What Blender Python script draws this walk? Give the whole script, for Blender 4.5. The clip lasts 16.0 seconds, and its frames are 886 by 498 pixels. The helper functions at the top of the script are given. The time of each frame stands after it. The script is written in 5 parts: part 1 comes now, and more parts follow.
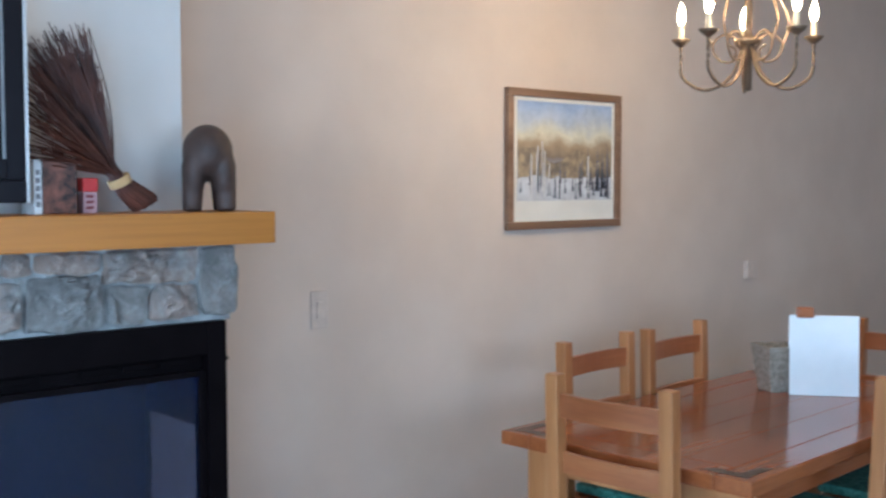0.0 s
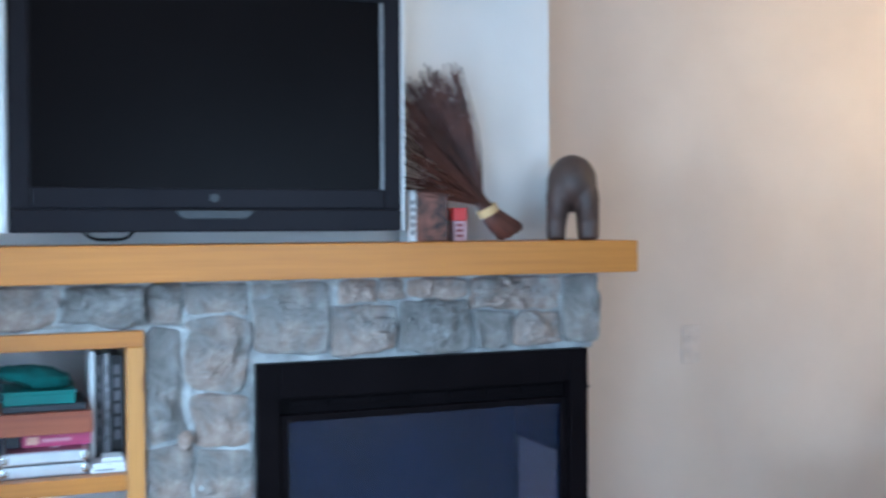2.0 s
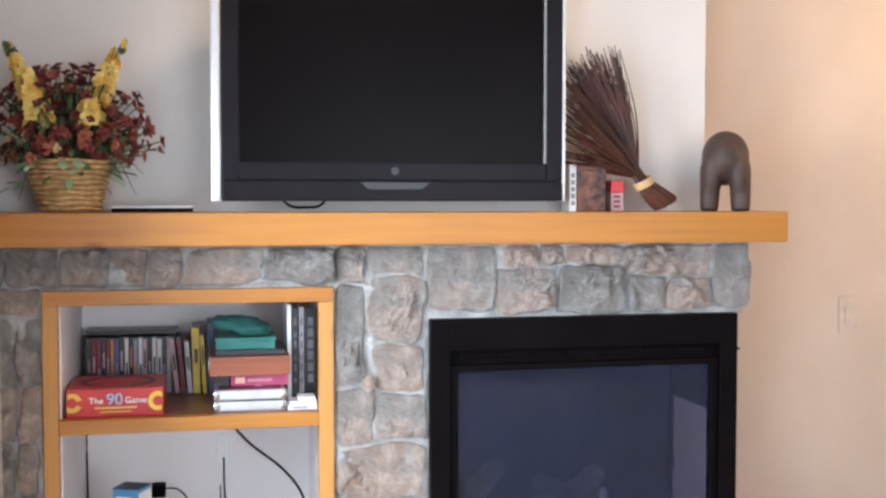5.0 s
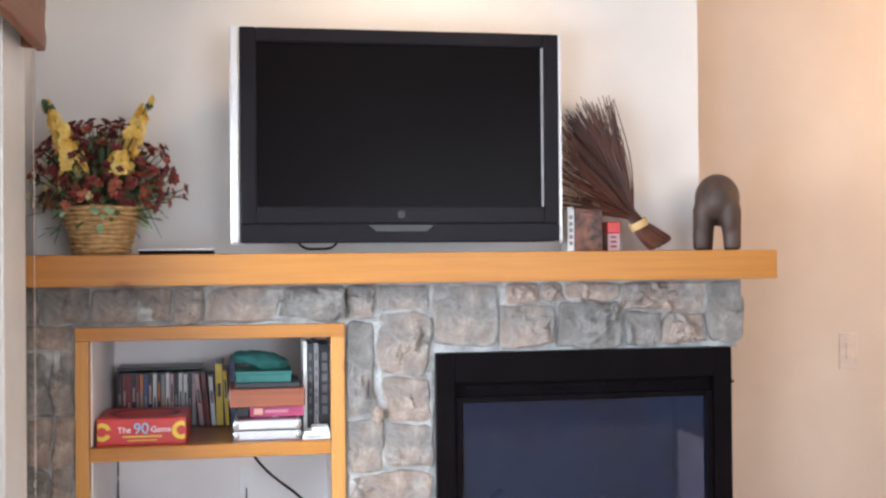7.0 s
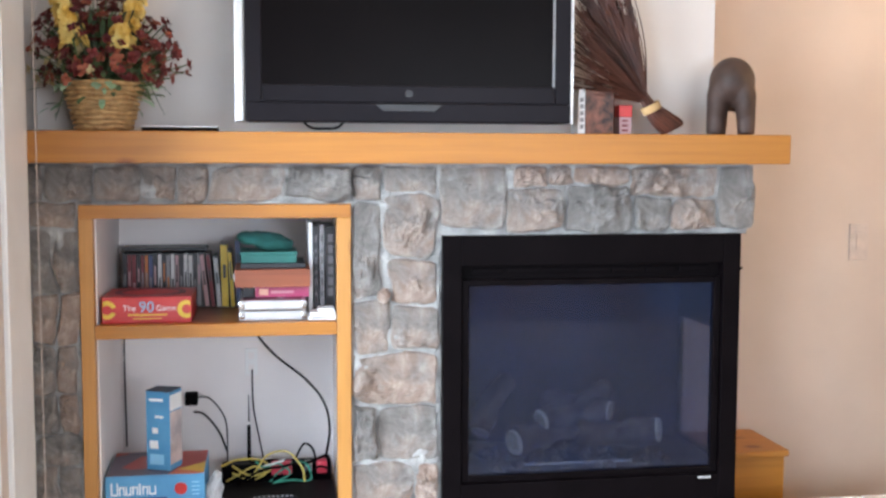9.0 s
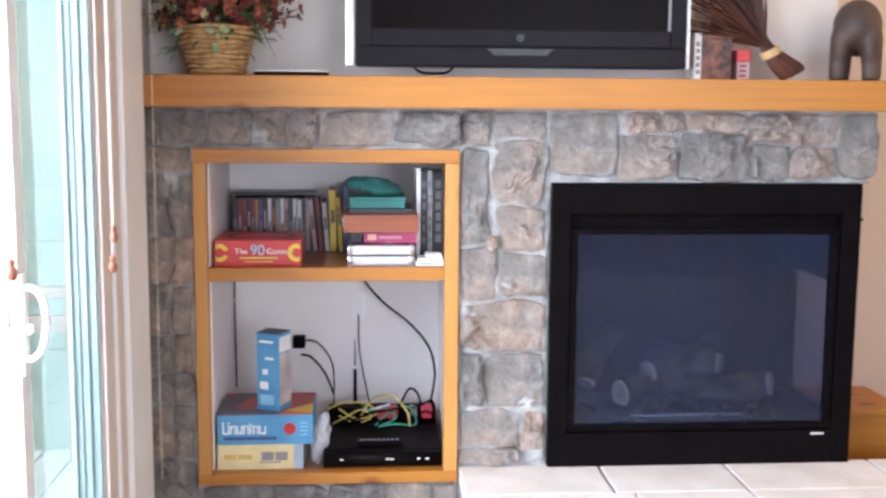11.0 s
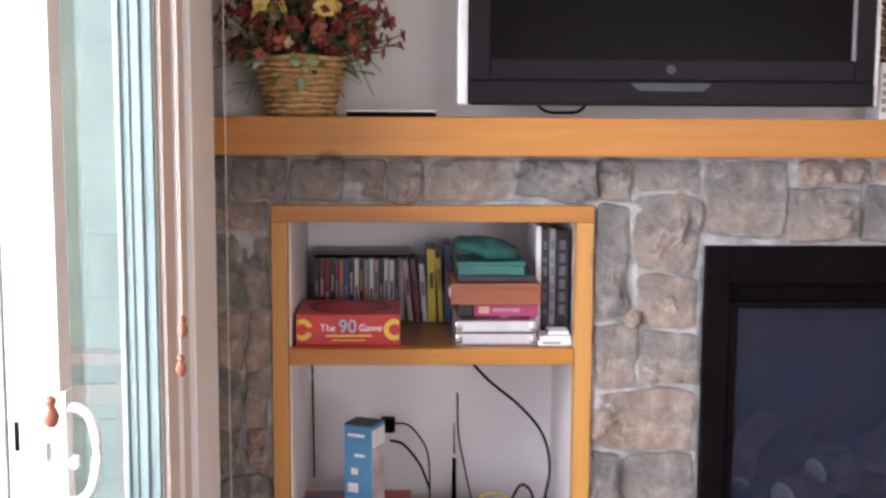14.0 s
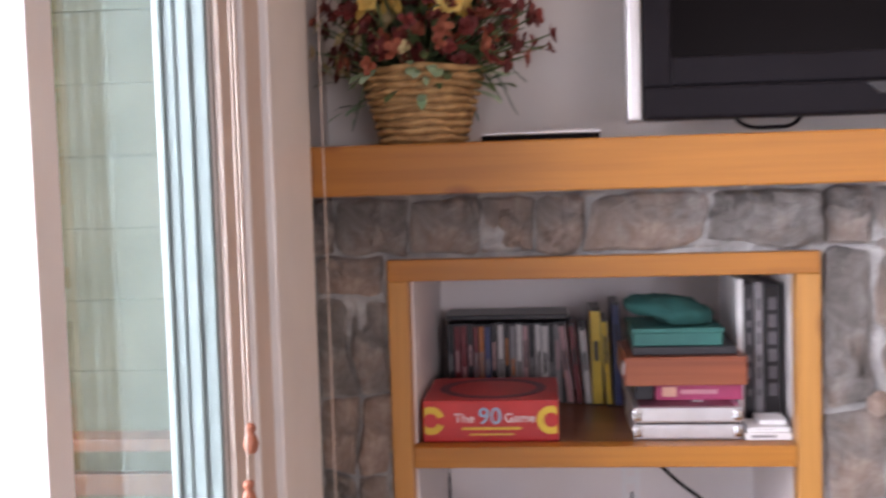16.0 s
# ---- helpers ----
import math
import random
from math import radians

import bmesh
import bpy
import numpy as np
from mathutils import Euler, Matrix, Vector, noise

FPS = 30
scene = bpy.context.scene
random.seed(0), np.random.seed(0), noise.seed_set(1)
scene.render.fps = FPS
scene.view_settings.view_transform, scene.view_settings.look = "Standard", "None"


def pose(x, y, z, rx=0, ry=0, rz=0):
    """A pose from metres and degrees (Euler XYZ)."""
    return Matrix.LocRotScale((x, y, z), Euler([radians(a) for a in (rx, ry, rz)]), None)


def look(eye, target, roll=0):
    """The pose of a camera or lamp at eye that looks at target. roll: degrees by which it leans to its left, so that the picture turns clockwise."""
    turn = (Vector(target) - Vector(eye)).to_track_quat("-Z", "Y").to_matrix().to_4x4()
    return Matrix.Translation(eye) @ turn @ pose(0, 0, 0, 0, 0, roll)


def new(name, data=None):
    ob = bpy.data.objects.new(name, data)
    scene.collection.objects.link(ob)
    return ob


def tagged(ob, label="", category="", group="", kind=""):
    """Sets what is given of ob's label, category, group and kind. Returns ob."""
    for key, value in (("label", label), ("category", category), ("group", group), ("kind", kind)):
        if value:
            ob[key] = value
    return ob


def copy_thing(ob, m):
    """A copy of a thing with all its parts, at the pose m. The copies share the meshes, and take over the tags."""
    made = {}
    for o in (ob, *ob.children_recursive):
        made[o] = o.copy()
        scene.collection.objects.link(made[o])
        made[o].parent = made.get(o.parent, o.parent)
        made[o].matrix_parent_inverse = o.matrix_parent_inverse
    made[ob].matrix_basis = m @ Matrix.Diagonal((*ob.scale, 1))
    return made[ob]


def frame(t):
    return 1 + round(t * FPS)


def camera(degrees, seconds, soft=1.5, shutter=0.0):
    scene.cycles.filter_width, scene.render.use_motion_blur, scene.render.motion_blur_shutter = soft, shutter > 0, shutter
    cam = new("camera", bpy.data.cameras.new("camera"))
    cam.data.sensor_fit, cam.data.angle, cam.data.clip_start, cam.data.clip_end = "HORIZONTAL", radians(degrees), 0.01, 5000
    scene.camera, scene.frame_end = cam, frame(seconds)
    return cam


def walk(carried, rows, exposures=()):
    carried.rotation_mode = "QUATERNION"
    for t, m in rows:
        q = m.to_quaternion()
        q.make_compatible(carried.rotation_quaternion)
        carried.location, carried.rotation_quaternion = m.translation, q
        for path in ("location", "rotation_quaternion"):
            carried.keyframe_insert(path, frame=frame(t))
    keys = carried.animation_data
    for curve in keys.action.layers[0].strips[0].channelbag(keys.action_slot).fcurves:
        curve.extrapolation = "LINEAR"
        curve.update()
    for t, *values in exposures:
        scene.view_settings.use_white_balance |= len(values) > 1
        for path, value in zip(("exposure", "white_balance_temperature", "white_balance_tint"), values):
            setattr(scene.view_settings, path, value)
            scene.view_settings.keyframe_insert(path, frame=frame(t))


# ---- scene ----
cam = camera(44.0, 16.0, soft=2.5, shutter=0.5)
PATH = [
    (0, (0.403, -2.901, 1.665), (1.748, -1.425, 1.544), -0.0),
    (0.5, (0.354, -2.82, 1.651), (1.653, -1.305, 1.53), -1.6),
    (1, (0.326, -2.852, 1.64), (1.541, -1.268, 1.528), -2.4),
    (1.5, (0.368, -2.89, 1.637), (1.377, -1.166, 1.535), -2.9),
    (2, (0.515, -2.964, 1.622), (1.244, -1.103, 1.581), -0.3),
    (2.5, (0.493, -2.986, 1.627), (1.053, -1.067, 1.559), 0.8),
    (3, (0.464, -3.047, 1.623), (0.93, -1.105, 1.522), 0.9),
    (3.5, (0.459, -3.092, 1.608), (0.914, -1.146, 1.535), 0.5),
    (6, (0.487, -3.431, 1.604), (0.873, -1.47, 1.515), 0.1),
    (6.5, (0.514, -3.493, 1.59), (0.886, -1.529, 1.533), 0.3),
    (7, (0.556, -3.529, 1.562), (0.89, -1.557, 1.577), -0.5),
    (7.5, (0.526, -3.51, 1.591), (0.873, -1.541, 1.591), -0.7),
    (8, (0.543, -3.498, 1.574), (0.89, -1.529, 1.533), -0.6),
    (8.5, (0.557, -3.489, 1.51), (0.897, -1.521, 1.404), -0.1),
    (11, (0.52, -3.454, 1.48), (0.669, -1.476, 1.227), 0.4),
    (11.5, (0.479, -3.418, 1.479), (0.582, -1.436, 1.227), 1.1),
    (12, (0.388, -3.331, 1.502), (0.518, -1.353, 1.241), 1.5),
    (12.5, (0.283, -3.232, 1.52), (0.466, -1.256, 1.275), -0.5),
    (13, (0.231, -3.136, 1.521), (0.459, -1.17, 1.229), -1.7),
    (13.5, (0.268, -3.009, 1.524), (0.45, -1.036, 1.253), -1.2),
    (14, (0.334, -2.814, 1.552), (0.409, -0.827, 1.332), 0.3),
    (14.5, (0.373, -2.677, 1.561), (0.375, -0.692, 1.317), 0.6),
    (15, (0.352, -2.508, 1.572), (0.372, -0.518, 1.373), 0.5),
    (15.5, (0.294, -2.306, 1.598), (0.286, -0.314, 1.419), -0.2),
    (16, (0.318, -2.143, 1.51), (0.126, -0.157, 1.383), -1.7),
]
LIGHTING = [(0, -0.47, 5050, 2), (0.8, -0.42, 4950, 1), (1.5, -0.36, 4900, 1), (2.0, -0.26, 4950, 1), (2.6, -0.06, 5300, 3), (3.2, 0.16, 5900, 9), (3.5, 0.22, 6350, 12), (7, 0.23, 6800, 15),
            (8.5, 0.21, 6700, 14), (11, 0.28, 6700, 19), (12.5, 0.0, 6950, 24), (14.5, -0.24, 7450, 29), (15.5, -0.42, 7650, 34), (16, -0.36, 7450, 33)]
walk(cam, [(t, look(eye, target, roll)) for t, eye, target, roll in PATH], LIGHTING)

# ---- light ----
world = bpy.data.worlds.new("world")
scene.world = world
world.use_nodes = True
sky = world.node_tree.nodes.new("ShaderNodeTexSky")
sky.sky_type = 'NISHITA'
sky.sun_disc = False
sky.sun_elevation, sky.sun_rotation = radians(64), radians(196)
background = world.node_tree.nodes["Background"]
world.node_tree.links.new(sky.outputs[0], background.inputs[0])
background.inputs[1].default_value = 0.15


def lamp(name, kind, energy, color, m, size=0.1, size_y=0.1, spread=180):
    data = bpy.data.lights.new(name, kind)
    data.energy, data.color = energy, color
    if kind == "AREA":
        data.shape, data.size, data.size_y, data.spread = "RECTANGLE", size, size_y, radians(spread)
    elif kind == "SUN":
        data.angle = radians(0.6)
    else:
        data.shadow_soft_size = size
    ob = new(name, data)
    ob.matrix_world = m
    return ob


lamp("sun", "SUN", 3.0, (1.0, 0.95, 0.88), look((-1.2, -4.2, 9.0), (0, 0, 0)))
lamp("door_daylight", "AREA", 270, (0.74, 0.88, 1.0), look((-2.0, -2.1, 1.9), (1.4, -0.1, 0.75)), 2.6, 2.2, 120)
lamp("window_daylight", "AREA", 118, (0.74, 0.87, 1.0), look((2.6, -6.42, 1.55), (2.6, 0, 1.3)), 2.6, 1.35)
lamp("side_window_daylight", "AREA", 84, (0.54, 0.76, 1.0), look((-0.19, -2.95, 1.08), (1, -2.95, 1.0)), 1.5, 1.85)
spot = lamp("recessed_spot", "SPOT", 38, (1.0, 0.76, 0.48), look((1.05, -0.45, 3.16), (1.05, 0.1, 2.2)), 0.05)
spot.data.spot_size, spot.data.spot_blend = radians(85), 0.8


# ---- materials ----
def material(name, rough=0.6, metal=0.0):
    mat = bpy.data.materials.new(name)
    mat.use_nodes = True
    nodes, links = mat.node_tree.nodes, mat.node_tree.links
    shader = nodes["Principled BSDF"]
    shader.inputs["Roughness"].default_value = rough
    shader.inputs["Metallic"].default_value = metal
    return mat, nodes, links, shader


def ramp_of(nodes, stops):
    node = nodes.new("ShaderNodeValToRGB")
    while len(node.color_ramp.elements) < len(stops):
        node.color_ramp.elements.new(0.5)
    for element, (at, c) in zip(node.color_ramp.elements, stops):
        element.position, element.color = at, (*c, 1)
    return node


def noise_of(nodes, links, scale, detail=4.0, stretch=(1, 1, 1), rough=0.55, distort=0.0):
    coord, mapping = nodes.new("ShaderNodeTexCoord"), nodes.new("ShaderNodeMapping")
    mapping.inputs["Scale"].default_value = stretch
    links.new(coord.outputs["Object"], mapping.inputs[0])
    tex = nodes.new("ShaderNodeTexNoise")
    tex.inputs["Scale"].default_value, tex.inputs["Detail"].default_value = scale, detail
    tex.inputs["Roughness"].default_value, tex.inputs["Distortion"].default_value = rough, distort
    links.new(mapping.outputs[0], tex.inputs["Vector"])
    return tex


def bump_of(nodes, links, shader, tex, strength, distance=0.01):
    node = nodes.new("ShaderNodeBump")
    node.inputs["Strength"].default_value, node.inputs["Distance"].default_value = strength, distance
    links.new(tex.outputs[0], node.inputs["Height"])
    links.new(node.outputs[0], shader.inputs["Normal"])


def mottled(name, a, b, scale=6.0, rough=0.6, bump=0.1, bscale=60.0, metal=0.0, vary=0.0, distance=0.01):
    """Colour that drifts between a and b, with a fine relief; vary: brightness by object."""
    mat, nodes, links, shader = material(name, rough, metal)
    tex = noise_of(nodes, links, scale)
    stops = ramp_of(nodes, ((0.35, a), (0.65, b)))
    links.new(tex.outputs[0], stops.inputs[0])
    out = stops.outputs[0]
    if vary:
        info, hsv, span = nodes.new("ShaderNodeObjectInfo"), nodes.new("ShaderNodeHueSaturation"), nodes.new("ShaderNodeMapRange")
        span.inputs["To Min"].default_value, span.inputs["To Max"].default_value = 1 - vary, 1 + vary
        links.new(info.outputs["Random"], span.inputs[0])
        links.new(span.outputs[0], hsv.inputs["Value"])
        links.new(out, hsv.inputs["Color"])
        out = hsv.outputs[0]
    links.new(out, shader.inputs["Base Color"])
    if bump:
        bump_of(nodes, links, shader, noise_of(nodes, links, bscale, 6), bump, distance)
    return mat


def wooden(name, a, b, c, axis=0, rough=0.4, grain=9.0, knots=False, bump=0.05):
    """Long grain along one axis, in three tones."""
    mat, nodes, links, shader = material(name, rough)
    stretch = [1.0, 1.0, 1.0]
    stretch[axis] = 0.07
    tex = noise_of(nodes, links, grain, 5, stretch, 0.6, 0.6)
    stops = ramp_of(nodes, ((0.3, a), (0.5, b), (0.72, c)))
    links.new(tex.outputs[0], stops.inputs[0])
    out = stops.outputs[0]
    fine = noise_of(nodes, links, 90, 3, [0.03 if i == axis else 1 for i in range(3)])
    dark = nodes.new("ShaderNodeMixRGB")
    dark.blend_type = 'MULTIPLY'
    shade = ramp_of(nodes, ((0.35, (0.8, 0.78, 0.75)), (0.6, (1, 1, 1))))
    dark.inputs[0].default_value = 0.6
    links.new(fine.outputs[0], shade.inputs[0])
    links.new(out, dark.inputs[1])
    links.new(shade.outputs[0], dark.inputs[2])
    out = dark.outputs[0]
    if knots:
        cells = nodes.new("ShaderNodeTexVoronoi")
        coord, mapping = nodes.new("ShaderNodeTexCoord"), nodes.new("ShaderNodeMapping")
        mapping.inputs["Scale"].default_value = [0.7 if i == axis else 1 for i in range(3)]
        links.new(coord.outputs["Object"], mapping.inputs[0])
        links.new(mapping.outputs[0], cells.inputs["Vector"])
        cells.inputs["Scale"].default_value = 5.5
        spot = ramp_of(nodes, ((0.07, (0.30, 0.13, 0.05)), (0.17, (1, 1, 1))))
        links.new(cells.outputs["Distance"], spot.inputs[0])
        knot = nodes.new("ShaderNodeMixRGB")
        knot.blend_type = 'MULTIPLY'
        knot.inputs[0].default_value = 0.85
        links.new(out, knot.inputs[1])
        links.new(spot.outputs[0], knot.inputs[2])
        out = knot.outputs[0]
    links.new(out, shader.inputs["Base Color"])
    bump_of(nodes, links, shader, fine, bump, 0.003)
    return mat


def plain(name, c, rough=0.5, metal=0.0):
    mat, nodes, links, shader = material(name, rough, metal)
    tex = noise_of(nodes, links, 25)
    stops = ramp_of(nodes, ((0.3, tuple(v * 0.88 for v in c)), (0.7, tuple(min(1, v * 1.06) for v in c))))
    links.new(tex.outputs[0], stops.inputs[0])
    links.new(stops.outputs[0], shader.inputs["Base Color"])
    return mat


def glassy(name, tint=(0.95, 0.98, 0.98), rough=0.0):
    mat, nodes, links, shader = material(name, rough)
    shader.inputs["Base Color"].default_value = (*tint, 1)
    shader.inputs["Transmission Weight"].default_value = 1.0
    shader.inputs["IOR"].default_value = 1.45
    return mat


def glowing(name, c, strength):
    mat, nodes, links, shader = material(name)
    shader.inputs["Emission Color"].default_value = (*c, 1)
    shader.inputs["Emission Strength"].default_value = strength
    return mat


PAINT = mottled("tan_wall_paint", (0.55, 0.43, 0.348), (0.60, 0.475, 0.388), 2.5, 0.8, 0.12, 35, distance=0.006)
PALE = mottled("pale_wall_paint", (0.66, 0.61, 0.575), (0.71, 0.66, 0.625), 2.5, 0.8, 0.12, 35, distance=0.006)
CEILING = mottled("ceiling_paint", (0.74, 0.72, 0.69), (0.78, 0.76, 0.73), 2.0, 0.85, 0.1, 40)
NICHE = mottled("niche_paint", (0.82, 0.765, 0.755), (0.87, 0.815, 0.805), 3.0, 0.75, 0.05, 40)
CARPET = mottled("carpet", (0.30, 0.24, 0.18), (0.38, 0.31, 0.24), 8.0, 0.95, 0.5, 220)
PINE = wooden("mantel_pine", (0.36, 0.128, 0.014), (0.42, 0.158, 0.019), (0.47, 0.185, 0.026), 0, 0.42, 5, True)
PINE_UP = wooden("frame_pine", (0.40, 0.172, 0.036), (0.46, 0.206, 0.047), (0.51, 0.235, 0.060), 2, 0.42, 7, True)
SHELFWOOD = wooden("shelf_wood", (0.20, 0.07, 0.025), (0.26, 0.10, 0.035), (0.32, 0.13, 0.05), 0, 0.3, 8)
OAK = wooden("table_oak", (0.19, 0.048, 0.014), (0.26, 0.074, 0.022), (0.32, 0.104, 0.033), 0, 0.14, 8)
OAK_UP = wooden("chair_oak", (0.31, 0.115, 0.036), (0.39, 0.16, 0.054), (0.46, 0.21, 0.08), 2, 0.35, 9)
REDWOOD = wooden("chair_rail_oak", (0.24, 0.072, 0.024), (0.32, 0.108, 0.038), (0.40, 0.155, 0.06), 1, 0.3, 9)
RUSTIC = wooden("valance_wood", (0.16, 0.05, 0.025), (0.24, 0.09, 0.045), (0.32, 0.14, 0.07), 1, 0.5, 9, True, 0.3)
MORTAR = mottled("mortar", (0.22, 0.215, 0.21), (0.41, 0.40, 0.39), 16, 0.85, 0.7, 90)
HEARTH = mottled("hearth_stone", (0.55, 0.51, 0.48), (0.66, 0.62, 0.60), 7, 0.6, 0.2, 50)
BLACK = mottled("black_metal", (0.0026, 0.0016, 0.0021), (0.0040, 0.0026, 0.0032), 10, 0.5, 0.02, 90)
BLACK.node_tree.nodes["Principled BSDF"].inputs["Specular IOR Level"].default_value = 0.04
SOOT = mottled("firebox_lining", (0.006, 0.006, 0.007), (0.016, 0.015, 0.015), 12, 0.8, 0.3, 60)
VINYL = mottled("white_vinyl", (0.78, 0.77, 0.77), (0.84, 0.83, 0.83), 4, 0.35, 0.02, 50)
GLASS = glassy("door_glass", (0.70, 0.88, 0.87))


def hazed_glass():
    mat, nodes, links, shader = material("fire_glass", 0.08)
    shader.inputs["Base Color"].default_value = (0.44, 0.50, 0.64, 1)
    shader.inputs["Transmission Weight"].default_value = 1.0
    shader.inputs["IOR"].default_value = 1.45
    # blue diffuse layer paints the reflected daylight haze into the pane
    veil, mix = nodes.new("ShaderNodeBsdfDiffuse"), nodes.new("ShaderNodeMixShader")
    veil.inputs[0].default_value = (0.055, 0.115, 0.36, 1)
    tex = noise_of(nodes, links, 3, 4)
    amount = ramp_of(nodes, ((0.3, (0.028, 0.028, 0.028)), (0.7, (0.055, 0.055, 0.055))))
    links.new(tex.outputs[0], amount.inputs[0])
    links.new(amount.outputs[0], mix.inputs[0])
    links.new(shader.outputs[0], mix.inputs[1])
    links.new(veil.outputs[0], mix.inputs[2])
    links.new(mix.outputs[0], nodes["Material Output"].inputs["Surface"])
    return mat


FIREGLASS = hazed_glass()
SCREEN = mottled("screen_glass", (0.0034, 0.0024, 0.0027), (0.0044, 0.0032, 0.0036), 3, 0.3, 0.0)
SCREEN.node_tree.nodes["Principled BSDF"].inputs["Specular IOR Level"].default_value = 0.05
BEZEL = mottled("dark_grey_plastic", (0.0125, 0.0112, 0.0138), (0.016, 0.0142, 0.0172), 5, 0.35, 0.02, 200)
BEZEL.node_tree.nodes["Principled BSDF"].inputs["Specular IOR Level"].default_value = 0.04
GREYTRIM = plain("grey_plastic_trim", (0.018, 0.018, 0.021), 0.4)
SILVER = mottled("silver_plastic", (0.62, 0.62, 0.63), (0.70, 0.70, 0.71), 6, 0.3, 0.0, metal=0.3)
CHROME = plain("steel", (0.7, 0.7, 0.7), 0.25, 1.0)
IRON = mottled("bronze_iron", (0.12, 0.08, 0.05), (0.20, 0.13, 0.08), 20, 0.45, 0.1, 80, 0.6)
CARVED = mottled("carved_brown_wood", (0.038, 0.020, 0.015), (0.062, 0.033, 0.025), 14, 0.62, 0.15, 90)


def stone_material():
    mat, nodes, links, shader = material("field_stone", 0.42)
    tex = noise_of(nodes, links, 9, 12, (1, 1, 1), 0.72, 0.5)
    base = ramp_of(nodes, ((0.30, (0.13, 0.12, 0.115)), (0.5, (0.285, 0.262, 0.250)), (0.70, (0.57, 0.54, 0.52))))
    rust = ramp_of(nodes, ((0.30, (0.15, 0.095, 0.075)), (0.5, (0.31, 0.225, 0.185)), (0.70, (0.54, 0.45, 0.40))))
    links.new(tex.outputs[0], base.inputs[0])
    links.new(tex.outputs[0], rust.inputs[0])
    info, mix = nodes.new("ShaderNodeObjectInfo"), nodes.new("ShaderNodeMixRGB")
    patch = noise_of(nodes, links, 6.5, 4, (1, 1, 1), 0.6, 0.5)
    add = nodes.new("ShaderNodeMath")
    add.operation = 'MULTIPLY_ADD'
    add.inputs[1].default_value = 0.34
    links.new(info.outputs["Random"], add.inputs[0])
    links.new(patch.outputs[0], add.inputs[2])
    gate = ramp_of(nodes, ((0.60, (0, 0, 0)), (0.80, (1, 1, 1))))
    links.new(add.outputs[0], gate.inputs[0])
    links.new(gate.outputs[0], mix.inputs[0])
    links.new(base.outputs[0], mix.inputs[1])
    links.new(rust.outputs[0], mix.inputs[2])
    hsv, span = nodes.new("ShaderNodeHueSaturation"), nodes.new("ShaderNodeMapRange")
    span.inputs["To Min"].default_value, span.inputs["To Max"].default_value = 0.74, 1.22
    links.new(info.outputs["Random"], span.inputs[0])
    links.new(span.outputs[0], hsv.inputs["Value"])
    links.new(mix.outputs[0], hsv.inputs["Color"])
    links.new(hsv.outputs[0], shader.inputs["Base Color"])
    bump_of(nodes, links, shader, noise_of(nodes, links, 40, 12, (1, 1, 1), 0.74, 0.3), 1.0, 0.02)
    return mat


STONE = stone_material()


# ---- mesh helpers ----
def box(bm, x0, x1, y0, y1, z0, z1, bevel=0.0, m=None):
    ret = bmesh.ops.create_cube(bm, size=1)
    vs = ret["verts"]
    mm = Matrix.Translation(((x0 + x1) / 2, (y0 + y1) / 2, (z0 + z1) / 2)) @ Matrix.Diagonal((x1 - x0, y1 - y0, z1 - z0, 1))
    bmesh.ops.transform(bm, matrix=(m @ mm) if m else mm, verts=vs)
    if bevel:
        es = list({e for v in vs for e in v.link_edges})
        bmesh.ops.bevel(bm, geom=es, offset=bevel, segments=2, profile=0.6, affect='EDGES')
    return vs


def boxed(*a, **k):
    bm = bmesh.new()
    box(bm, *a, **k)
    return bm


def rod(bm, p, q, r0, r1=None, seg=8):
    p, q = Vector(p), Vector(q)
    d = q - p
    ret = bmesh.ops.create_cone(bm, cap_ends=True, segments=seg, radius1=r0, radius2=r0 if r1 is None else r1, depth=d.length)
    bmesh.ops.transform(bm, matrix=Matrix.Translation((p + q) / 2) @ d.to_track_quat("Z", "Y").to_matrix().to_4x4(), verts=ret["verts"])
    return ret["verts"]


def tube(bm, pts, r, seg=8, taper=1.0):
    """A round tube along points."""
    pts = [Vector(p) for p in pts]
    rings = []
    for i, p in enumerate(pts):
        d = (pts[min(i + 1, len(pts) - 1)] - pts[max(i - 1, 0)]).normalized()
        q = d.to_track_quat("Z", "Y")
        rr = r * (1 + (taper - 1) * i / (len(pts) - 1))
        rings.append([bm.verts.new(p + q @ Vector((rr * math.cos(2 * math.pi * k / seg), rr * math.sin(2 * math.pi * k / seg), 0))) for k in range(seg)])
    for a, b in zip(rings, rings[1:]):
        for k in range(seg):
            bm.faces.new((a[k], a[(k + 1) % seg], b[(k + 1) % seg], b[k]))
    bm.faces.new(list(reversed(rings[0])))
    bm.faces.new(rings[-1])


def bent(points, steps=10):
    """A smooth curve through a few points."""
    pts = [Vector(p) for p in points]
    pts = [2 * pts[0] - pts[1], *pts, 2 * pts[-1] - pts[-2]]
    out = []
    for i in range(1, len(pts) - 2):
        a, b, c, d = pts[i - 1:i + 3]
        for k in range(steps):
            t = k / steps
            out.append(0.5 * (2 * b + (c - a) * t + (2 * a - 5 * b + 4 * c - d) * t * t + (3 * b - a - 3 * c + d) * t ** 3))
    return [*out, pts[-2]]


